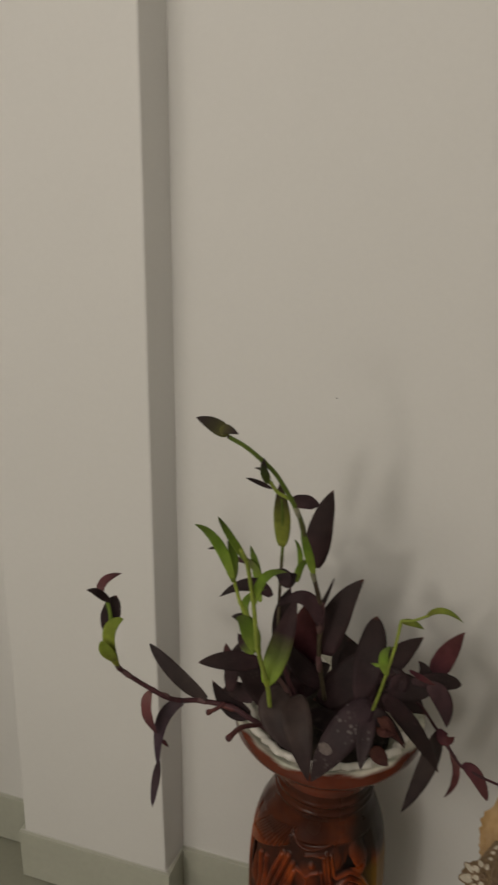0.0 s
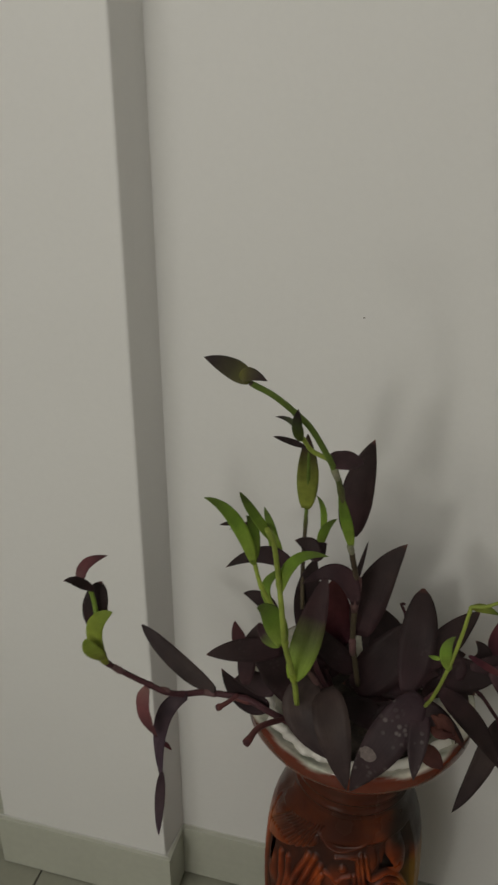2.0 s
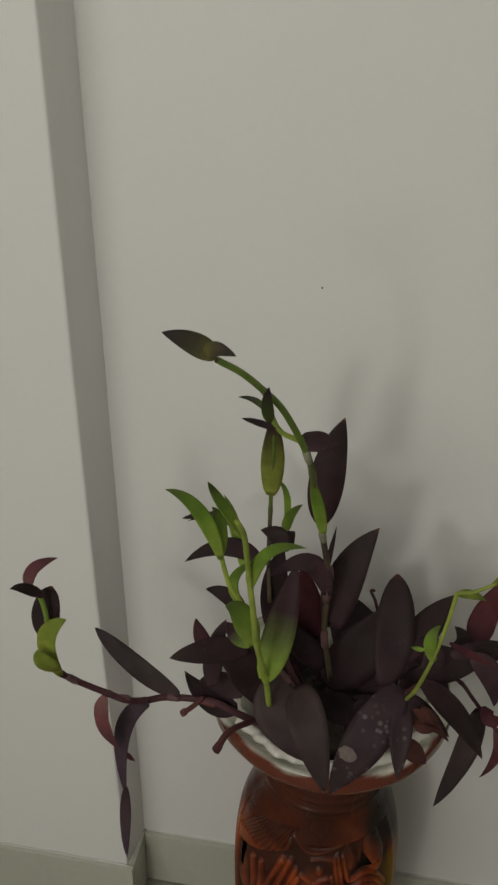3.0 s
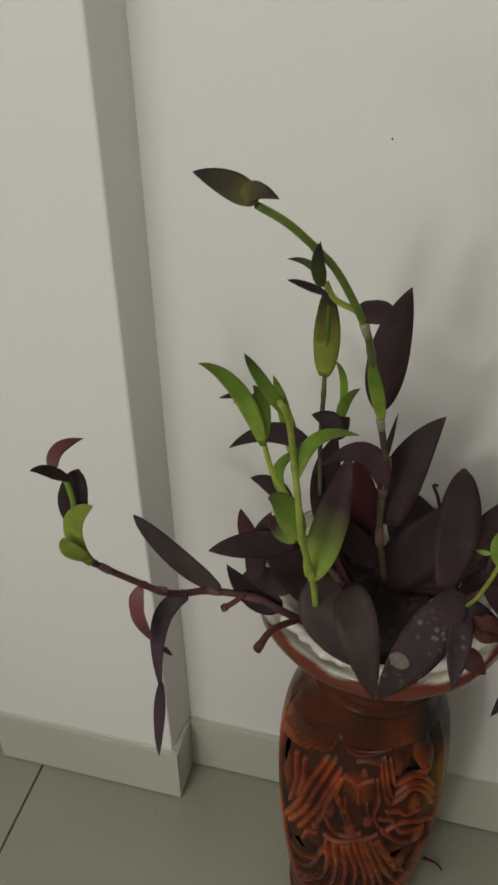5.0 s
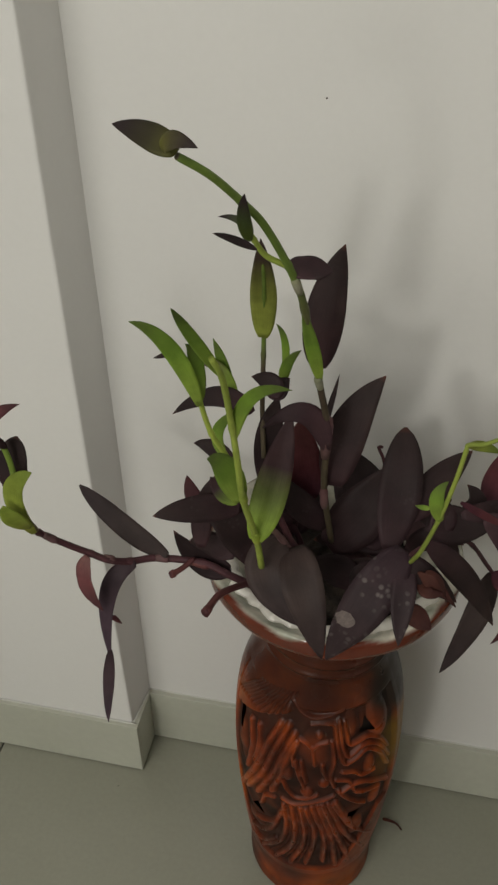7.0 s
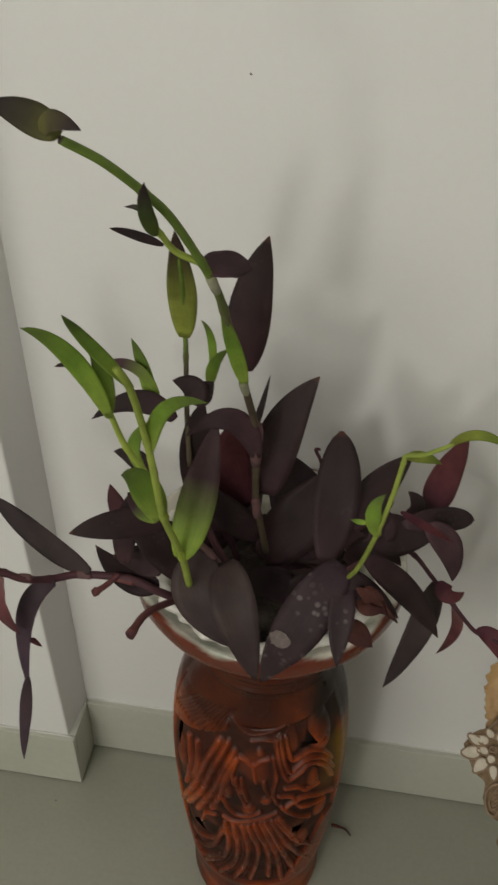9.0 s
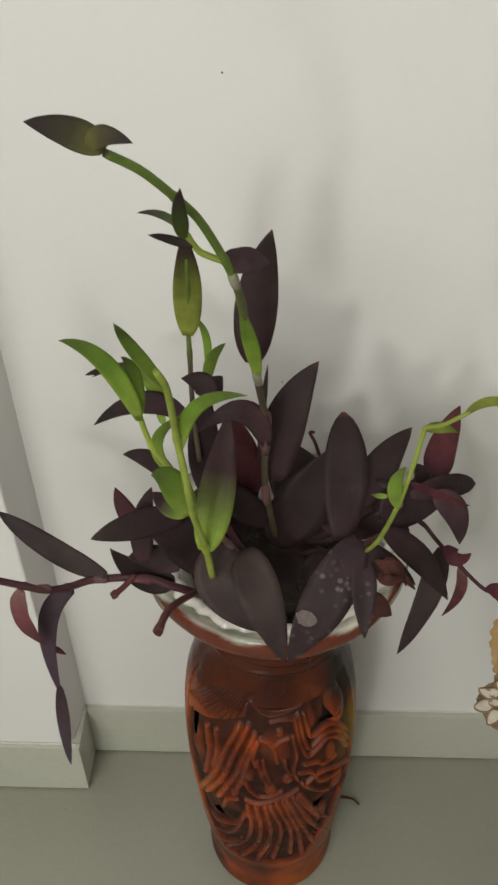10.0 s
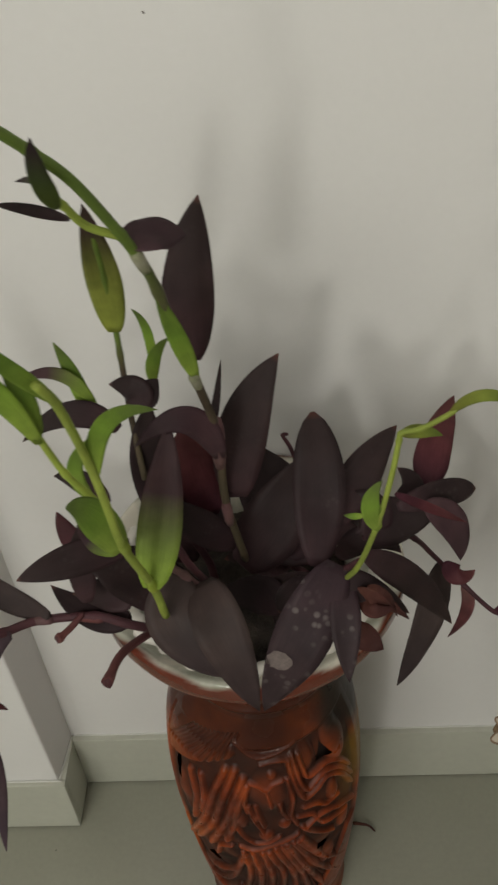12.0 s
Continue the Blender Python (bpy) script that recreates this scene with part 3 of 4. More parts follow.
def leaf(parent, base, middle, tip, width, mat, turn=0, blunt=False):
    """A fleshy lance-shaped blade, folded along its midrib, from base over middle to tip."""
    global leaf_count
    leaf_count += 1
    rng = random.Random(leaf_count)
    b, m, t = Vector(base), Vector(middle), Vector(tip)
    c = 2 * m - (b + t) / 2
    fold, thick, wave = rng.uniform(0.05, 0.22), 0.0010, rng.uniform(0.04, 0.14)
    along, across = 16, 6
    bm = bmesh.new()
    layer = bm.loops.layers.uv.new("UVMap")
    top, low = [], []
    crinkle = {DRIED: 0.10, PALE_MAROON: 0.09, MAROON: 0.05}.get(mat, 0.02)
    for i in range(along + 1):
        s = i / along
        p = (1 - s) ** 2 * b + 2 * s * (1 - s) * c + s * s * t
        way = (2 * (1 - s) * (c - b) + 2 * s * (t - c)).normalized()
        side = way.cross(FACE)
        side = side.normalized() if side.length > 0.05 else Vector((1, 0, 0))
        side.rotate(Matrix.Rotation(radians(turn + rng.uniform(-1, 1)), 3, way))
        out = side.cross(way).normalized()
        half = 0.5 * width * (2.15 if blunt else 2.42) * (s + 0.035) ** (0.62 if blunt else 0.56) * max(1.0 - s, 0.004) ** (0.60 if blunt else 0.86)
        up_row, low_row = [], []
        for j in range(across + 1):
            v = 2 * j / across - 1
            lift = fold * half * abs(v) ** 1.4 + wave * half * math.sin(s * 9 + leaf_count + v * 2) * abs(v)
            lift += crinkle * width * noise.noise((s * 6, v * 3, leaf_count * 1.7))
            q = p + side * (v * half) + out * lift
            body = thick * (1.0 + 0.9 * (1 - abs(v)) * (1 - s)) * (1 - 0.6 * abs(v) ** 3)
            up_row.append(bm.verts.new(q + out * body / 2))
            low_row.append(bm.verts.new(q - out * body / 2))
        top.append(up_row)
        low.append(low_row)

    def quad(vs, uvs):
        f = bm.faces.new(vs)
        for loop, at in zip(f.loops, uvs):
            loop[layer].uv = at

    for i in range(along):
        for j in range(across):
            uvs = [((i + a) / along, (j + d) / across) for a, d in ((0, 0), (1, 0), (1, 1), (0, 1))]
            quad((top[i][j], top[i + 1][j], top[i + 1][j + 1], top[i][j + 1]), uvs)
            quad((low[i][j], low[i][j + 1], low[i + 1][j + 1], low[i + 1][j]), [uvs[0], uvs[3], uvs[2], uvs[1]])
        for j in (0, across):
            uvs = [((i + a) / along, j / across) for a in (0, 0, 1, 1)]
            quad((top[i][j], low[i][j], low[i + 1][j], top[i + 1][j]), uvs)
    for i in (0, along):
        for j in range(across):
            quad((top[i][j], top[i][j + 1], low[i][j + 1], low[i][j]), [(i / along, j / across)] * 4)
    bmesh.ops.recalc_face_normals(bm, faces=bm.faces)
    return part("leaf", bm, mat, parent, LEAF_WORDS[mat])


def sheath(parent, low, high, radius, mat):
    """The papery sleeve round a joint of the stem."""
    a, b = Vector(low), Vector(high)
    bm = tube([a.lerp(b, s) for s in (0, 0.2, 0.5, 0.8, 1.0)], radius, 10, taper=0.85)
    part("joint_sleeve", bm, mat, parent, "pale papery sleeve round a stem joint")


def dry_patch(parent, place, size):
    """A pale dried scab on a leaf."""
    bm = bmesh.new()
    out = FACE.normalized()
    side = Vector((1, 0.1, 0)).cross(out).normalized()
    up = out.cross(side)
    rim = []
    for k in range(22):
        a = 2 * math.pi * k / 22
        reach = size * (1 + 0.30 * math.sin(2 * a + 0.6) * 0.5 + 0.22 * noise.noise((3 * math.cos(a), 3 * math.sin(a), 4.0)))
        rim.append(Vector(place) + side * (reach * 0.72 * math.cos(a)) + up * (reach * math.sin(a)))
    blade = BVHTree.FromPolygons([v.co for v in parent.data.vertices], [p.vertices[:] for p in parent.data.polygons])
    rim = [blade.ray_cast(q + out * 0.05, -out, 0.1)[0] or q for q in rim]
    top = [bm.verts.new(q + out * 0.0007) for q in rim]
    low = [bm.verts.new(q - out * 0.0004) for q in rim]
    bm.faces.new(top)
    for k in range(22):
        bm.faces.new((low[k], low[(k + 1) % 22], top[(k + 1) % 22], top[k]))
    bmesh.ops.recalc_face_normals(bm, faces=bm.faces)
    ob = part("dry_patch", bm, SCAB, plant, "pale dried patch on a leaf", smooth=False)
    return ob


def stub(parent, base, middle, end, radius):
    """The dried stalk of a fallen leaf, torn and spread at its end."""
    bm = tube(through_points([base, middle, end], 6), radius * 0.72, 9, taper=1.1)
    way = (Vector(end) - Vector(middle)).normalized()
    for v in bm.verts:
        along = (v.co - Vector(end)).dot(way)
        if along > -0.006:
            spread = (v.co - Vector(end)) - way * along
            v.co += spread * (0.7 * (along + 0.006) / 0.006) + way * 0.003 * noise.noise(v.co * 900)
    part("leaf_stalk", bm, STALK, parent, "torn reddish stalk of a fallen leaf")


tall_stem = stem([(0.243, -0.144, 0.574), (0.235, -0.156, 0.648), (0.236, -0.161, 0.706), (0.2315, -0.182, 0.760), (0.2235, -0.216, 0.842), (0.2205, -0.228, 0.864), (0.2165, -0.238, 0.882), (0.2065, -0.254, 0.912), (0.197, -0.265, 0.929), (0.186, -0.284, 0.950), (0.174, -0.298, 0.964)], 0.0027, STEM_MIXED)
leaf(tall_stem, (0.228, -0.170, 0.769), (0.231, -0.164, 0.815), (0.240, -0.157, 0.857), 0.0279, PURPLE)
leaf(tall_stem, (0.232, -0.191, 0.774), (0.227, -0.206, 0.812), (0.2225, -0.217, 0.842), 0.0095, GREEN)
leaf(tall_stem, (0.2165, -0.232, 0.874), (0.228, -0.221, 0.872), (0.239, -0.212, 0.866), 0.0180, FOLDED, turn=-20)
leaf(tall_stem, (0.174, -0.300, 0.966), (0.159, -0.293, 0.971), (0.139, -0.285, 0.972), 0.0138, BUD)
leaf(tall_stem, (0.169, -0.303, 0.969), (0.176, -0.308, 0.975), (0.188, -0.312, 0.974), 0.0094, BUD)
leaf(tall_stem, (0.231, -0.158, 0.702), (0.2335, -0.132, 0.708), (0.236, -0.100, 0.717), 0.0052, PURPLE)
leaf(tall_stem, (0.236, -0.164, 0.692), (0.221, -0.174, 0.731), (0.190, -0.178, 0.716), 0.0175, FOLDED, turn=-6)
sheath(tall_stem, (0.236, -0.164, 0.721), (0.235, -0.160, 0.681), 0.0047, PINK)
sheath(tall_stem, (0.235, -0.157, 0.647), (0.236, -0.154, 0.624), 0.0036, PINK)
sheath(tall_stem, (0.2195, -0.232, 0.871), (0.2220, -0.225, 0.857), 0.0030, PALE)
sheath(tall_stem, (0.2305, -0.192, 0.776), (0.2320, -0.186, 0.763), 0.0031, PALE)
side_shoot = stem([(0.2165, -0.238, 0.881), (0.205, -0.243, 0.889), (0.200, -0.251, 0.902), (0.199, -0.261, 0.912)], 0.0019, STEM_GREEN)
leaf(side_shoot, (0.199, -0.256, 0.904), (0.199, -0.270, 0.923), (0.201, -0.277, 0.939), 0.0080, DEEP_GREEN)
leaf(side_shoot, (0.196, -0.242, 0.901), (0.182, -0.214, 0.895), (0.167, -0.198, 0.888), 0.0046, DEEP_GREEN)
leaf(side_shoot, (0.202, -0.256, 0.899), (0.194, -0.275, 0.913), (0.186, -0.284, 0.920), 0.0046, PURPLE)
slim_stem = stem([(0.187, -0.158, 0.671), (0.183, -0.144, 0.708), (0.183, -0.140, 0.754), (0.183, -0.139, 0.772), (0.187, -0.157, 0.814), (0.189, -0.172, 0.848)], 0.0020, STEM_MIXED)
leaf(slim_stem, (0.183, -0.142, 0.771), (0.187, -0.160, 0.821), (0.190, -0.184, 0.869), 0.0190, OLIVE_TIP)
leaf(slim_stem, (0.189, -0.084, 0.701), (0.189, -0.082, 0.729), (0.181, -0.080, 0.745), 0.0065, GREEN)
leaf(slim_stem, (0.190, -0.095, 0.698), (0.194, -0.097, 0.719), (0.205, -0.099, 0.735), 0.0094, GREEN)
leaf(slim_stem, (0.198, -0.177, 0.743), (0.194, -0.170, 0.751), (0.179, -0.163, 0.750), 0.0166, PURPLE)
leaf(slim_stem, (0.197, -0.177, 0.742), (0.201, -0.170, 0.748), (0.207, -0.164, 0.753), 0.0151, PURPLE)
green_stem = stem([(0.198, -0.220, 0.615), (0.195, -0.225, 0.650), (0.191, -0.249, 0.710), (0.189, -0.254, 0.746), (0.1865, -0.256, 0.775), (0.187, -0.278, 0.827), (0.184, -0.289, 0.848)], 0.0026, STEM_GREEN)
leaf(green_stem, (0.195, -0.227, 0.650), (0.204, -0.203, 0.690), (0.211, -0.175, 0.731), 0.0262, GREEN_TO_PURPLE)
leaf(green_stem, (0.1868, -0.254, 0.764), (0.200, -0.263, 0.805), (0.229, -0.289, 0.833), 0.0097, GREEN, turn=20)
leaf(green_stem, (0.189, -0.250, 0.708), (0.180, -0.251, 0.736), (0.169, -0.255, 0.746), 0.0194, GREEN, turn=15)
leaf(green_stem, (0.186, -0.242, 0.700), (0.173, -0.235, 0.703), (0.165, -0.235, 0.713), 0.0147, GREEN_TO_PURPLE)
leaf(green_stem, (0.185, -0.270, 0.823), (0.176, -0.298, 0.867), (0.173, -0.320, 0.896), 0.0074, GREEN)
leaf(green_stem, (0.156, -0.135, 0.706), (0.150, -0.130, 0.731), (0.141, -0.125, 0.754), 0.0104, GREEN)
leaf(green_stem, (0.162, -0.140, 0.715), (0.142, -0.135, 0.738), (0.110, -0.130, 0.726), 0.0082, GREEN_TO_PURPLE)
leaf(green_stem, (0.161, -0.144, 0.694), (0.158, -0.140, 0.703), (0.155, -0.135, 0.714), 0.0061, GREEN)
sheath(green_stem, (0.1955, -0.2245, 0.646), (0.1945, -0.2285, 0.659), 0.0034, LIME)
sheath(green_stem, (0.1915, -0.247, 0.705), (0.1908, -0.2505, 0.717), 0.0033, LIME)
leaning_stem = stem([(0.186, -0.242, 0.723), (0.177, -0.237, 0.736), (0.169, -0.242, 0.757), (0.166, -0.254, 0.791), (0.166, -0.261, 0.810)], 0.0021, STEM_GREEN)
leaf(leaning_stem, (0.166, -0.255, 0.789), (0.156, -0.275, 0.842), (0.137, -0.286, 0.864), 0.0109, GREEN)
leaf(leaning_stem, (0.166, -0.256, 0.792), (0.167, -0.262, 0.823), (0.163, -0.267, 0.841), 0.0105, GREEN, turn=30)
leaf(leaning_stem, (0.177, -0.235, 0.732), (0.169, -0.224, 0.747), (0.186, -0.210, 0.757), 0.0085, GREEN, turn=20)
leaf(leaning_stem, (0.159, -0.270, 0.837), (0.149, -0.263, 0.829), (0.140, -0.259, 0.823), 0.0037, PURPLE)
short_stem = stem([(0.227, -0.177, 0.580), (0.211, -0.186, 0.622), (0.199, -0.177, 0.649), (0.194, -0.168, 0.679)], 0.0029, STEM_PURPLE)
leaf(short_stem, (0.180, -0.168, 0.721), (0.145, -0.144, 0.714), (0.103, -0.120, 0.673), 0.0171, PURPLE, turn=15)
leaf(short_stem, (0.172, -0.196, 0.689), (0.154, -0.177, 0.689), (0.131, -0.157, 0.676), 0.0145, PURPLE)
leaf(short_stem, (0.176, -0.186, 0.643), (0.143, -0.205, 0.651), (0.114, -0.219, 0.651), 0.0220, PURPLE)
leaf(short_stem, (0.135, -0.149, 0.585), (0.121, -0.135, 0.597), (0.113, -0.125, 0.612), 0.0157, MAROON)
leaf(short_stem, (0.145, -0.200, 0.606), (0.146, -0.191, 0.639), (0.154, -0.182, 0.667), 0.0176, PURPLE)
leaf(short_stem, (0.172, -0.196, 0.598), (0.150, -0.186, 0.597), (0.128, -0.177, 0.586), 0.0211, PURPLE)
leaf(short_stem, (0.207, -0.177, 0.567), (0.177, -0.191, 0.621), (0.151, -0.200, 0.640), 0.0403, PURPLE)
leaf(short_stem, (0.197, -0.158, 0.630), (0.190, -0.149, 0.679), (0.196, -0.144, 0.721), 0.0258, PURPLE)
leaf(short_stem, (0.221, -0.144, 0.622), (0.215, -0.144, 0.664), (0.214, -0.144, 0.703), 0.0335, MAROON)
leaf(short_stem, (0.238, -0.149, 0.599), (0.215, -0.158, 0.630), (0.195, -0.168, 0.668), 0.0238, PURPLE)
hidden_stem = stem([(0.287, -0.140, 0.545), (0.283, -0.131, 0.546), (0.267, -0.117, 0.544), (0.247, -0.112, 0.581)], 0.0029, STEM_PURPLE)
leaf(hidden_stem, (0.242, -0.151, 0.646), (0.250, -0.136, 0.694), (0.273, -0.121, 0.735), 0.0332, PURPLE)
leaf(hidden_stem, (0.291, -0.197, 0.629), (0.294, -0.163, 0.664), (0.292, -0.130, 0.696), 0.0341, PURPLE, blunt=True)
leaf(hidden_stem, (0.303, -0.177, 0.646), (0.322, -0.149, 0.662), (0.345, -0.123, 0.676), 0.0264, PURPLE)
leaf(hidden_stem, (0.240, -0.149, 0.576), (0.268, -0.121, 0.600), (0.288, -0.103, 0.638), 0.0462, PURPLE)
leaf(hidden_stem, (0.286, -0.140, 0.573), (0.268, -0.103, 0.595), (0.254, -0.075, 0.620), 0.0472, PURPLE)
leaf(hidden_stem, (0.296, -0.168, 0.577), (0.270, -0.163, 0.568), (0.240, -0.158, 0.556), 0.0211, PURPLE)
leaf(hidden_stem, (0.291, -0.140, 0.573), (0.264, -0.131, 0.573), (0.236, -0.131, 0.576), 0.0225, PURPLE)
leaf(hidden_stem, (0.332, -0.177, 0.637), (0.320, -0.168, 0.646), (0.305, -0.158, 0.630), 0.0296, PURPLE)
leaf(hidden_stem, (0.269, -0.131, 0.546), (0.250, -0.121, 0.556), (0.226, -0.131, 0.563), 0.0289, PURPLE)
leaf(hidden_stem, (0.305, -0.131, 0.577), (0.330, -0.112, 0.576), (0.354, -0.103, 0.555), 0.0335, PURPLE)
leaf(hidden_stem, (0.289, -0.103, 0.554), (0.314, -0.075, 0.561), (0.341, -0.056, 0.564), 0.0351, PURPLE)
leaf(hidden_stem, (0.306, -0.168, 0.603), (0.326, -0.168, 0.622), (0.346, -0.168, 0.606), 0.0191, PURPLE)
leaf(hidden_stem, (0.267, -0.177, 0.560), (0.249, -0.168, 0.570), (0.220, -0.177, 0.574), 0.0273, PURPLE)
leaf(hidden_stem, (0.262, -0.125, 0.572), (0.250, -0.075, 0.590), (0.236, -0.045, 0.606), 0.0340, PURPLE)
leaf(hidden_stem, (0.163, -0.177, 0.559), (0.137, -0.177, 0.566), (0.115, -0.177, 0.596), 0.0229, PURPLE)
front_stem = stem([(0.227, -0.177, 0.560), (0.217, -0.191, 0.602), (0.209, -0.197, 0.625), (0.200, -0.205, 0.645)], 0.0031, PINK)
leaf(front_stem, (0.220, -0.196, 0.617), (0.234, -0.231, 0.602), (0.251, -0.246, 0.550), 0.0323, DUSTY)
leaf(front_stem, (0.213, -0.197, 0.619), (0.204, -0.219, 0.606), (0.232, -0.238, 0.575), 0.0384, DUSTY)
spotted_stem = stem([(0.284, -0.177, 0.581), (0.299, -0.196, 0.618), (0.306, -0.203, 0.632), (0.315, -0.223, 0.664)], 0.0024, STEM_PURPLE)
spotted_leaf = leaf(spotted_stem, (0.303, -0.205, 0.640), (0.278, -0.235, 0.604), (0.254, -0.246, 0.550), 0.0363, SPOTTED)
dry_patch(spotted_leaf, (0.266, -0.243, 0.596), 0.0082)
leaf(spotted_stem, (0.306, -0.207, 0.630), (0.306, -0.233, 0.614), (0.307, -0.253, 0.589), 0.0188, SPOTTED)
leaf(spotted_stem, (0.291, -0.207, 0.630), (0.317, -0.214, 0.626), (0.346, -0.212, 0.600), 0.0231, PURPLE)
leaf(spotted_stem, (0.311, -0.205, 0.579), (0.321, -0.212, 0.575), (0.331, -0.217, 0.570), 0.0175, DRIED)
leaf(spotted_stem, (0.315, -0.214, 0.626), (0.329, -0.220, 0.622), (0.346, -0.214, 0.597), 0.0124, DRIED, turn=40)
leaf(spotted_stem, (0.318, -0.214, 0.620), (0.323, -0.224, 0.619), (0.337, -0.220, 0.618), 0.0099, DRIED, turn=-15)
leaf(spotted_stem, (0.320, -0.219, 0.635), (0.330, -0.224, 0.633), (0.338, -0.217, 0.604), 0.0057, DRIED, turn=-40)
leaf(spotted_stem, (0.318, -0.217, 0.661), (0.352, -0.194, 0.606), (0.382, -0.175, 0.539), 0.0199, PURPLE)
bright_stem = stem([(0.308, -0.210, 0.633), (0.314, -0.225, 0.662), (0.322, -0.235, 0.704), (0.328, -0.236, 0.739), (0.331, -0.237, 0.765), (0.332, -0.237, 0.770), (0.341, -0.237, 0.772), (0.352, -0.236, 0.778), (0.357, -0.235, 0.781)], 0.0017, STEM_GREEN)
leaf(bright_stem, (0.355, -0.235, 0.780), (0.370, -0.235, 0.789), (0.389, -0.235, 0.780), 0.0064, LIME, turn=20)
leaf(bright_stem, (0.332, -0.237, 0.769), (0.342, -0.233, 0.767), (0.353, -0.229, 0.760), 0.0070, LIME)
leaf(bright_stem, (0.323, -0.236, 0.703), (0.318, -0.238, 0.724), (0.324, -0.235, 0.737), 0.0100, GREEN)
leaf(bright_stem, (0.315, -0.231, 0.708), (0.310, -0.231, 0.708), (0.305, -0.231, 0.709), 0.0037, GREEN)
right_runner = stem([(0.320, -0.177, 0.631), (0.339, -0.172, 0.630), (0.354, -0.168, 0.619), (0.369, -0.160, 0.592), (0.389, -0.168, 0.571), (0.404, -0.186, 0.567), (0.412, -0.192, 0.569), (0.428, -0.201, 0.571), (0.448, -0.212, 0.576)], 0.0019, STEM_PURPLE)
leaf(right_runner, (0.363, -0.144, 0.641), (0.372, -0.117, 0.654), (0.387, -0.087, 0.669), 0.0245, MAROON)
leaf(right_runner, (0.342, -0.168, 0.648), (0.370, -0.158, 0.649), (0.393, -0.149, 0.643), 0.0185, PURPLE, blunt=True)
leaf(right_runner, (0.339, -0.177, 0.669), (0.357, -0.200, 0.679), (0.370, -0.227, 0.696), 0.0060, MAROON)
leaf(right_runner, (0.359, -0.168, 0.649), (0.377, -0.168, 0.631), (0.384, -0.170, 0.599), 0.0209, FOLDED)
leaf(right_runner, (0.319, -0.177, 0.646), (0.340, -0.172, 0.641), (0.366, -0.168, 0.640), 0.0315, PURPLE)
leaf(right_runner, (0.341, -0.158, 0.630), (0.353, -0.149, 0.645), (0.344, -0.144, 0.659), 0.0174, PURPLE)
leaf(right_runner, (0.376, -0.163, 0.589), (0.385, -0.166, 0.579), (0.394, -0.172, 0.591), 0.0143, MAROON)
leaf(right_runner, (0.407, -0.188, 0.568), (0.421, -0.197, 0.569), (0.437, -0.207, 0.547), 0.0150, MAROON, blunt=True)
leaf(right_runner, (0.392, -0.155, 0.555), (0.401, -0.140, 0.508), (0.391, -0.134, 0.467), 0.0098, PALE_MAROON, turn=30)
leaf(right_runner, (0.376, -0.153, 0.577), (0.366, -0.168, 0.527), (0.347, -0.180, 0.473), 0.0215, DUSTY)
left_runner = stem([(0.203, -0.177, 0.535), (0.164, -0.184, 0.560), (0.140, -0.182, 0.568), (0.102, -0.185, 0.569), (0.082, -0.197, 0.573), (0.069, -0.210, 0.585), (0.056, -0.214, 0.594), (0.040, -0.221, 0.608), (0.024, -0.233, 0.630), (0.025, -0.242, 0.646)], 0.0034, STEM_PURPLE)
leaf(left_runner, (0.111, -0.185, 0.574), (0.069, -0.166, 0.580), (0.021, -0.144, 0.601), 0.0200, DUSTY, blunt=True)
leaf(left_runner, (0.087, -0.199, 0.573), (0.068, -0.217, 0.554), (0.086, -0.270, 0.534), 0.0164, VIOLET)
leaf(left_runner, (0.084, -0.265, 0.541), (0.094, -0.298, 0.539), (0.105, -0.329, 0.543), 0.0096, VIOLET)
leaf(left_runner, (0.072, -0.227, 0.536), (0.075, -0.227, 0.533), (0.080, -0.227, 0.528), 0.0049, MAROON)
leaf(left_runner, (0.055, -0.219, 0.595), (0.054, -0.228, 0.574), (0.070, -0.237, 0.554), 0.0165, PALE_MAROON, turn=25)
stub(left_runner, (0.133, -0.182, 0.572), (0.125, -0.191, 0.568), (0.117, -0.200, 0.567), 0.0031)
stub(left_runner, (0.183, -0.182, 0.555), (0.164, -0.214, 0.571), (0.157, -0.239, 0.574), 0.0039)
sheath(left_runner, (0.072, -0.207, 0.583), (0.064, -0.2115, 0.588), 0.0038, PINK)
sheath(left_runner, (0.112, -0.184, 0.569), (0.099, -0.1855, 0.5695), 0.0039, PINK)
sheath(left_runner, (0.146, -0.1825, 0.566), (0.128, -0.182, 0.5685), 0.0040, STALK)
sheath(left_runner, (0.034, -0.226, 0.616), (0.027, -0.231, 0.626), 0.0035, PINK)
runner_tip = stem([(0.025, -0.237, 0.636), (0.027, -0.249, 0.659), (0.031, -0.261, 0.693), (0.031, -0.261, 0.722), (0.027, -0.261, 0.741), (0.020, -0.261, 0.747)], 0.0024, STEM_MIXED)
leaf(runner_tip, (0.026, -0.259, 0.693), (0.029, -0.255, 0.717), (0.034, -0.251, 0.740), 0.0235, PURPLE, blunt=True)
leaf(runner_tip, (0.031, -0.263, 0.739), (0.027, -0.277, 0.758), (0.022, -0.292, 0.769), 0.0091, PURPLE)
leaf(runner_tip, (0.021, -0.261, 0.746), (0.026, -0.259, 0.762), (0.045, -0.258, 0.774), 0.0101, PALE_MAROON)
leaf(runner_tip, (0.034, -0.256, 0.653), (0.034, -0.272, 0.704), (0.053, -0.275, 0.731), 0.0161, LIME, blunt=True)
leaf(runner_tip, (0.035, -0.261, 0.664), (0.032, -0.274, 0.684), (0.029, -0.279, 0.700), 0.0148, LIME, blunt=True)
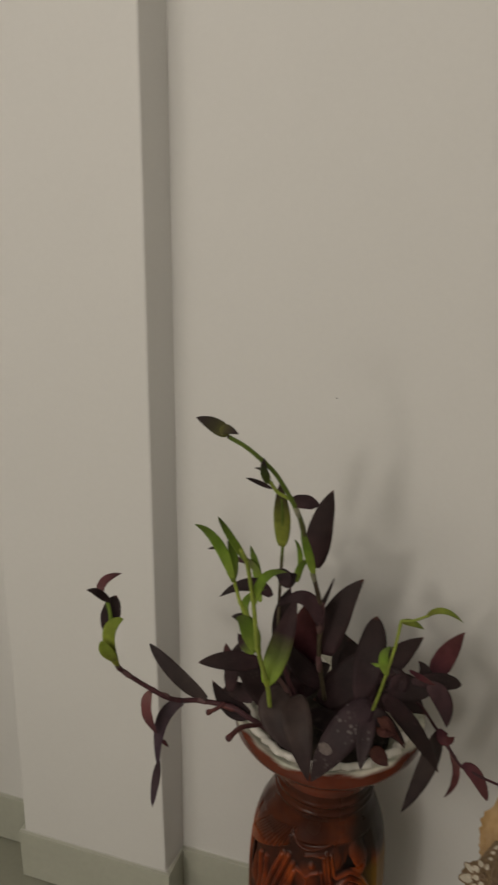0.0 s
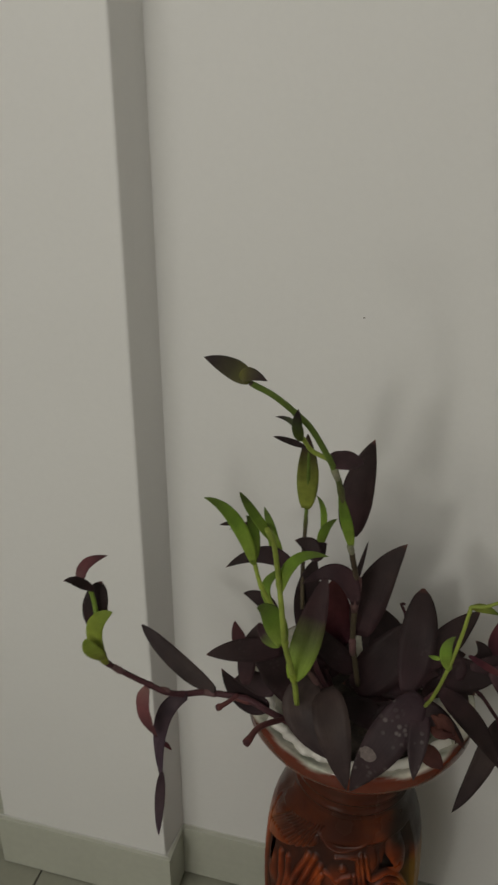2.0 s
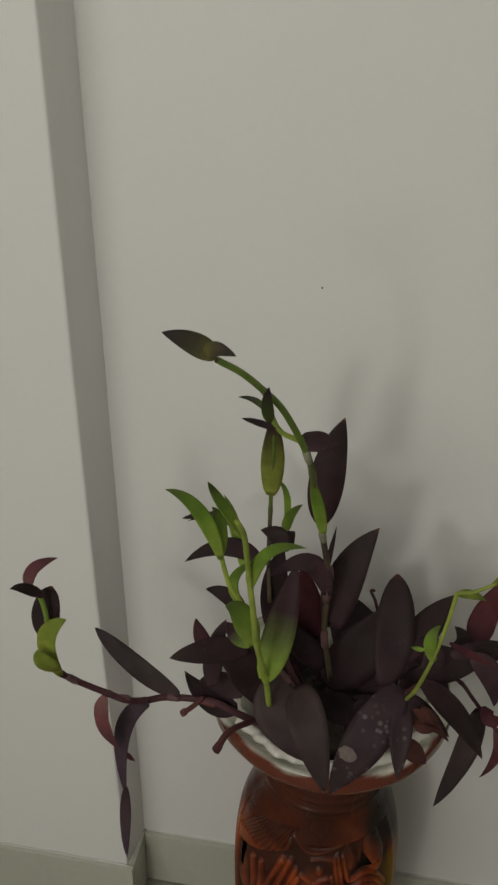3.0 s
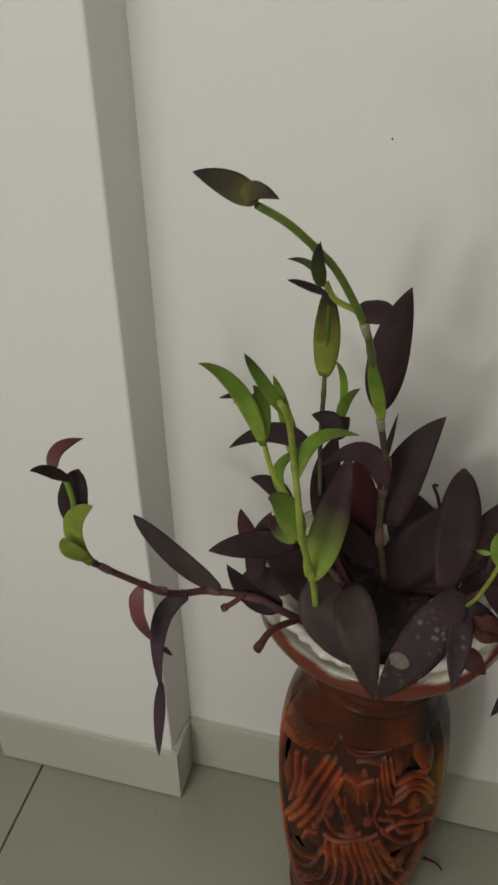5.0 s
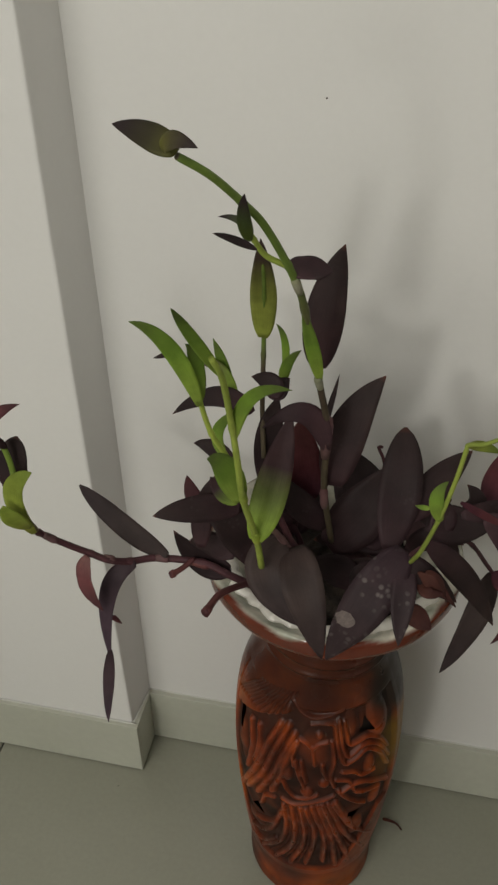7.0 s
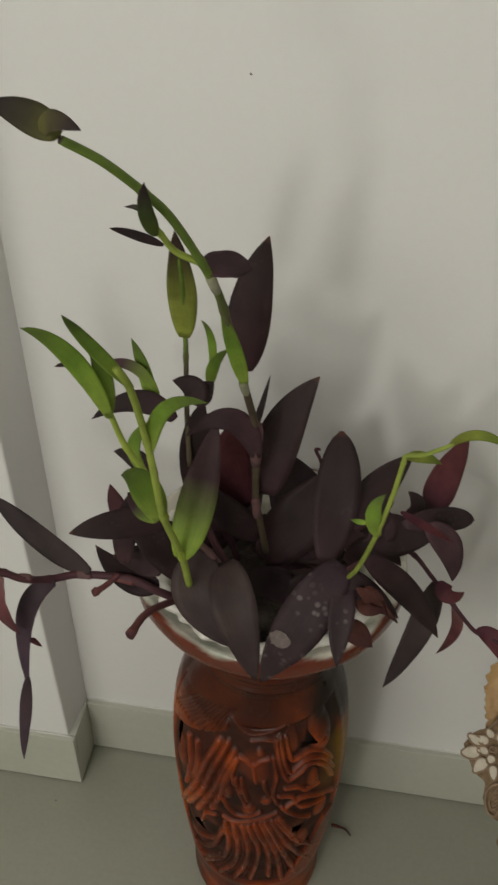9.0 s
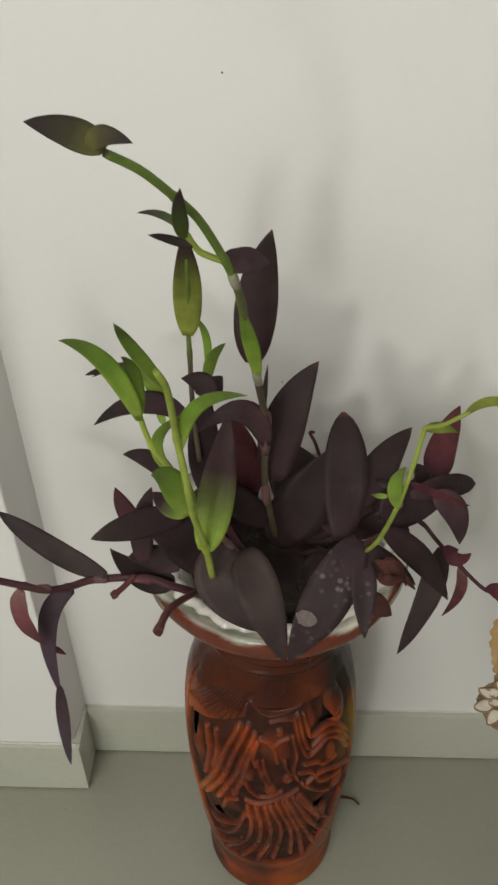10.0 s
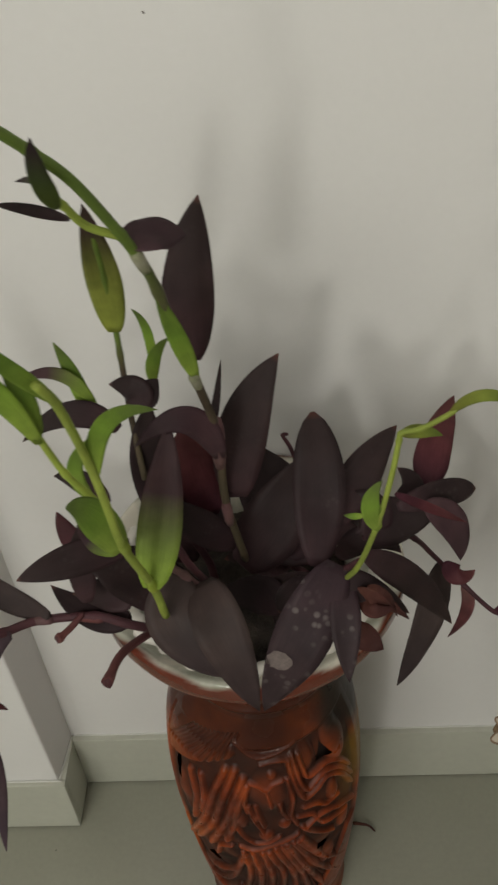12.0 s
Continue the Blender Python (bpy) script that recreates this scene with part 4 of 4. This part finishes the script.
stem([(0.283, -0.070, 0.587), (0.276, -0.064, 0.608), (0.271, -0.064, 0.620), (0.275, -0.064, 0.621)], 0.0017, STEM_PURPLE)

# short inner shoots that fill the mouth of the vase
rng = random.Random(11)
for k in range(4):
    a = k * 1.57 + 0.9
    foot = Vector((VX + 0.035 * math.cos(a), VY - 0.03 + 0.035 * math.sin(a), 0.515))
    head = foot + Vector((0.02 * math.cos(a), 0.02 * math.sin(a), rng.uniform(0.035, 0.06)))
    inner_stem = stem([foot, (foot + head) / 2 + Vector((0.004, 0, 0)), head], 0.0036, STEM_PURPLE)
    for i in range(4):
        b = a + rng.uniform(-1.3, 1.3)
        start = foot.lerp(head, rng.uniform(0.4, 1.0))
        reach = Vector((math.cos(b), math.sin(b), rng.uniform(-0.25, 0.5))).normalized() * rng.uniform(0.05, 0.072)
        tip = start + reach
        tip.y = min(tip.y, -0.012)
        out = math.hypot(tip.x - VX, tip.y - VY)
        if out > 0.08:
            tip = Vector((VX + (tip.x - VX) * 0.08 / out, VY + (tip.y - VY) * 0.08 / out, tip.z + 0.006))
        leaf(inner_stem, start, (start + tip) / 2 + Vector((0, 0, 0.008)), tip, rng.uniform(0.024, 0.032), PURPLE, turn=rng.uniform(-30, 30))

# ---- the draped stool ----
SX, SY = 0.70, -0.14
ORGANZA = mottled("gold_organza", (0.30, 0.165, 0.055), (0.48, 0.31, 0.14), 40, 0.5, 300, 0.5, 0.001)
LINING = mottled("pale_lining", (0.50, 0.52, 0.52), (0.58, 0.60, 0.60), 25, 0.5)
CORD = mottled("brown_cord", (0.17, 0.11, 0.065), (0.28, 0.19, 0.12), 120, 0.75, 400, 0.6)
NET = mottled("brown_net", (0.16, 0.10, 0.05), (0.29, 0.195, 0.105), 220, 0.8, 700, 0.9, 0.001, 0.6)
PETAL = mottled("cream_thread", (0.44, 0.39, 0.30), (0.56, 0.50, 0.41), 200, 0.7, 500, 0.5)
WOOD = mottled("dark_wood", (0.05, 0.03, 0.02), (0.09, 0.055, 0.035), 30, 0.5)

stool = thing("stool", (SX, SY, 0), "low round dark wooden stool under a lace cloth", "stool")


def turned_solid(profile, mat, name, parent, around=40):
    bm = bmesh.new()
    rings = [[bm.verts.new((SX + r * math.sin(2 * math.pi * j / around), SY - r * math.cos(2 * math.pi * j / around), z)) for j in range(around)] for z, r in profile]
    for a, b in zip(rings, rings[1:]):
        for j in range(around):
            bm.faces.new((a[j], a[(j + 1) % around], b[(j + 1) % around], b[j]))
    bm.faces.new(list(reversed(rings[0])))
    bm.faces.new(rings[-1])
    return part(name, bm, mat, parent)


turned_solid([(0.555, 0.10), (0.557, 0.125), (0.57, 0.13), (0.584, 0.125), (0.586, 0.10)], WOOD, "seat", stool)
for k in range(4):
    a = math.pi / 4 + k * math.pi / 2
    bm = tube([Vector((SX + r * math.cos(a), SY + r * math.sin(a), z)) for z, r in ((0.0, 0.105), (0.2, 0.095), (0.35, 0.088), (0.557, 0.08))], 0.014, 12, taper=1.0)
    part("leg", bm, WOOD, stool)

cloth = thing("lace_cloth", (0.60, -0.12, 0.588), "sheer gold organza cloth with brown lace edging over a stool", "tablecloth")
SLOPE = Vector((0, -0.7, -1)).normalized()
OUT = Vector((0, -1, 0.7)).normalized()


def hang(x, v, lift=0.0):
    """A place on the hanging corner of the cloth: x across, v down its slope."""
    ripple = 0.0025 * math.sin(x * 95 + v * 22) + 0.0012 * math.sin(x * 210 - v * 60)
    return Vector((x, -0.13, 0.47)) + SLOPE * v + OUT * (ripple + lift)


def sheet(name, left, right, mat, label, lift, ruffle=0.0, rows=90, columns=60):
    """A piece of cloth between a left and a right edge, given as (v, x) stops."""
    bm = bmesh.new()
    (v0, v1), grid = (left[0][0], left[-1][0]), []
    for i in range(rows + 1):
        v = v0 + (v1 - v0) * i / rows
        a, b = np.interp(v, *zip(*left)), np.interp(v, *zip(*right))
        row = []
        for k in range(columns + 1):
            x = a + (b - a) * (k / columns) ** 1.4
            fold = ruffle * (1.6 * noise.noise((x * 60, v * 45, 3.0)) + 0.9 * noise.noise((x * 190, v * 60, 7.0)) + 0.4 * noise.noise((x * 420, v * 160, 9.0)))
            edge = ruffle * 1.4 * noise.noise((v * 300, 2.0, 0.5)) * (1 - k / columns) ** 6
            row.append(bm.verts.new(hang(x + edge, v, lift + fold)))
        grid.append(row)
    for p, q in zip(grid, grid[1:]):
        for k in range(columns):
            bm.faces.new((p[k], q[k], q[k + 1], p[k + 1]))
    bmesh.ops.recalc_face_normals(bm, faces=bm.faces)
    bmesh.ops.solidify(bm, geom=bm.faces, thickness=0.0008)
    return part(name, bm, mat, cloth, label)


LEFT_EDGE = [(0.036, 0.4545), (0.052, 0.4450), (0.061, 0.4400), (0.066, 0.4310), (0.078, 0.4225), (0.088, 0.4270), (0.102, 0.4345), (0.107, 0.4440), (0.122, 0.4435),
             (0.135, 0.4495), (0.141, 0.4605), (0.160, 0.4610), (0.173, 0.4690), (0.188, 0.4800), (0.23, 0.505), (0.27, 0.54)]
sheet("overlay", [(-0.115, 0.530), (-0.075, 0.490), (-0.05, 0.467), (-0.038, 0.459), (-0.025, 0.455), (-0.012, 0.453), (0.003, 0.4465), (0.011, 0.4385), (0.021, 0.4357), (0.034, 0.4360), (0.06, 0.4405), (0.085, 0.4420)],
      [(-0.115, 0.62), (0.085, 0.62)], ORGANZA, "sheer gold organza overlay, gathered and frayed", 0.0, 0.0022)
sheet("lining", [(0.035, 0.466), (0.10, 0.470)], [(0.035, 0.62), (0.10, 0.62)], LINING, "pale blue-grey lining", 0.007, rows=20, columns=20)
sheet("lace_ground", LEFT_EDGE, [(0.036, 0.460), (0.050, 0.470), (0.066, 0.477), (0.080, 0.505), (0.10, 0.62), (0.27, 0.62)], NET, "brown netted lace ground", 0.010)
CORD_LIFT = 0.0115


def cord(points, radius, name="lace_cord"):
    line = through_points([hang(x, v, CORD_LIFT) for x, v in points], 6)
    return part(name, tube(line, radius, 6, taper=1.0), CORD, cloth, "raised brown cord on the lace")


def motif(x, v, length, width, angle):
    """A padded cream petal inside a loop of brown cord."""
    d = radians(angle)
    way, side = Vector((math.cos(d), math.sin(d))), Vector((-math.sin(d), math.cos(d)))
    ring = []
    for k in range(25):
        b = 2 * math.pi * k / 24
        q = Vector((x, v)) + way * (length * 1.08 * math.cos(b)) + side * (width * 1.14 * math.sin(b) * (1 - 0.28 * math.cos(b)))
        ring.append(hang(q.x, q.y, CORD_LIFT))
    loop = part("lace_petal", tube(ring, 0.0008, 6, taper=1.0), CORD, cloth, "cream lace petal looped in brown cord")
    bm = bmesh.new()
    bmesh.ops.create_icosphere(bm, subdivisions=3, radius=1.0)
    for p in bm.verts:
        q = Vector((x, v)) + way * (length * p.co.x) + side * (width * p.co.y * (1 - 0.28 * p.co.x))
        p.co = hang(q.x, q.y, CORD_LIFT - 0.0004 + 0.0013 * p.co.z)
    part("padding", bm, PETAL, loop, "smooth cream satin padding")


# the flower at the corner, petals spread from its eye
for m in [(0.4290, 0.0838, 0.0078, 0.0050, 176), (0.4378, 0.0940, 0.0076, 0.0044, 124), (0.4488, 0.0970, 0.0064, 0.0032, 82), (0.4310, 0.0722, 0.0068, 0.0034, 212),
          (0.4372, 0.0712, 0.0050, 0.0036, 188), (0.4385, 0.0806, 0.0044, 0.0032, 170), (0.4455, 0.0862, 0.0042, 0.0030, 115), (0.4425, 0.0640, 0.0042, 0.0030, 235),
          (0.4500, 0.0655, 0.0036, 0.0024, 270), (0.4565, 0.0428, 0.0036, 0.0022, 140), (0.4538, 0.0492, 0.0030, 0.0020, 160), (0.4520, 0.0562, 0.0030, 0.0019, 170)]:
    motif(*m)
# leaf and edging petals further along
for m in [(0.4676, 0.0940, 0.0078, 0.0036, 18), (0.4650, 0.1468, 0.0056, 0.0030, 60), (0.4658, 0.1588, 0.0056, 0.0036, 30), (0.4730, 0.1690, 0.0052, 0.0030, 50), (0.4792, 0.1820, 0.0054, 0.0032, 45),
          (0.4890, 0.1960, 0.0056, 0.0032, 40), (0.4990, 0.2120, 0.0056, 0.0034, 40), (0.4860, 0.1360, 0.0060, 0.0034, 80), (0.4960, 0.1080, 0.0070, 0.0036, 20), (0.5060, 0.1500, 0.0070, 0.0040, 150)]:
    motif(*m)
cord([(0.447, 0.0737), (0.4440, 0.0757), (0.4445, 0.0785), (0.4475, 0.0790), (0.4492, 0.0765), (0.4475, 0.0738)], 0.0010)
cord([(0.4630, 0.1045), (0.4520, 0.1060), (0.4462, 0.1130), (0.4455, 0.1240), (0.4495, 0.1330), (0.4550, 0.1340), (0.4580, 0.1260), (0.4610, 0.1150), (0.4680, 0.1040)], 0.0012, "lace_scroll")
cord([(0.4590, 0.1080), (0.4530, 0.1105), (0.4495, 0.1170), (0.4490, 0.1240), (0.4515, 0.1290), (0.4545, 0.1270)], 0.0008)
for k in range(4):
    d = 0.0035 * k
    cord([(0.4600 - 0.4 * d, 0.066 + d), (0.4635, 0.0765 + d), (0.4700, 0.0810 + d), (0.4790, 0.0790 + 1.1 * d), (0.4880, 0.0800 + 1.3 * d)], 0.0008)
for k in range(3):
    cord([(0.4720 - 0.003 * k, 0.1060), (0.4705 - 0.003 * k, 0.1150), (0.4690 - 0.0035 * k, 0.1260), (0.4720 - 0.004 * k, 0.1340)], 0.0009)
for k in range(5):
    cord([(0.4500 + 0.0016 * k, 0.1145 + 0.0036 * k), (0.4535, 0.1125 + 0.0040 * k), (0.4570, 0.1110 + 0.0036 * k)], 0.0006)
cord([(0.4560, 0.0400), (0.4480, 0.0510), (0.4405, 0.0600)], 0.0009)
cord([(0.4600, 0.0450), (0.4575, 0.0580), (0.4560, 0.0720), (0.4570, 0.0900), (0.4600, 0.1020)], 0.0010)
cord([(0.4625, 0.1400), (0.4640, 0.1530), (0.4700, 0.1660), (0.4780, 0.1790), (0.4900, 0.1920), (0.5060, 0.2080)], 0.0011)

# ---- small marks ----
for k, (start, end) in enumerate(SKIRTING_TOPS):
    filler_bead("trim_%d" % (k + 1), start, end, k + 1)


def fleck(name, place, size, mat, label, category, flat=(1, 1, 0.3)):
    bm = bmesh.new()
    bmesh.ops.create_icosphere(bm, subdivisions=2, radius=size)
    for v in bm.verts:
        n = 1 + 0.5 * noise.noise(v.co * (0.8 / size) + Vector(place) * 9)
        v.co = Vector([c * f * n for c, f in zip(v.co, flat)]) + Vector(place)
    return tagged(part(name, bm, mat), label, category, kind="thing")


fleck("wall_speck", (0.202, 0.0077, 0.894), 0.0008, GRIME, "tiny dark speck stuck to the white wall", "speck", (1, 0.4, 1))
fleck("wall_speck", (0.247, 0.0077, 0.62), 0.0007, GRIME, "tiny dark speck stuck to the white wall", "speck", (1, 0.4, 1))
fleck("floor_speck", (-0.026, -0.083, 0.0004), 0.0009, GRIME, "tiny crumb of dirt on the tiled floor", "crumb")
dead = thing("fallen_leaf", (0.345, -0.063, 0.001), "curled dry brown leaf lying on the tiles beside the vase", "leaf")
bm = tube(through_points([(0.326, -0.058, 0.003), (0.336, -0.061, 0.0065), (0.344, -0.062, 0.004), (0.351, -0.068, 0.002)], 6), 0.0022, 8, taper=0.4)
part("blade", bm, DRIED, dead)

# ---- floor tiles ----
TILE, JOINT, X_JOINT = 0.80, 0.003, -0.205
tile_mesh = bpy.data.meshes.new("floor_tile")
bm = box(bmesh.new(), (0, 0, -0.01), (TILE - JOINT, TILE - JOINT, 0.0), 0.0012)
bm.to_mesh(tile_mesh)
bm.free()
tile_mesh.materials.append(FLOOR_TILE)
for i in range(-2, 2):
    for j in range(1, 4):
        ob = new("floor_tile", tile_mesh)
        ob.matrix_basis = pose(X_JOINT + JOINT / 2 + i * TILE, 0.008 - j * TILE, 0)
        ob.parent = floor
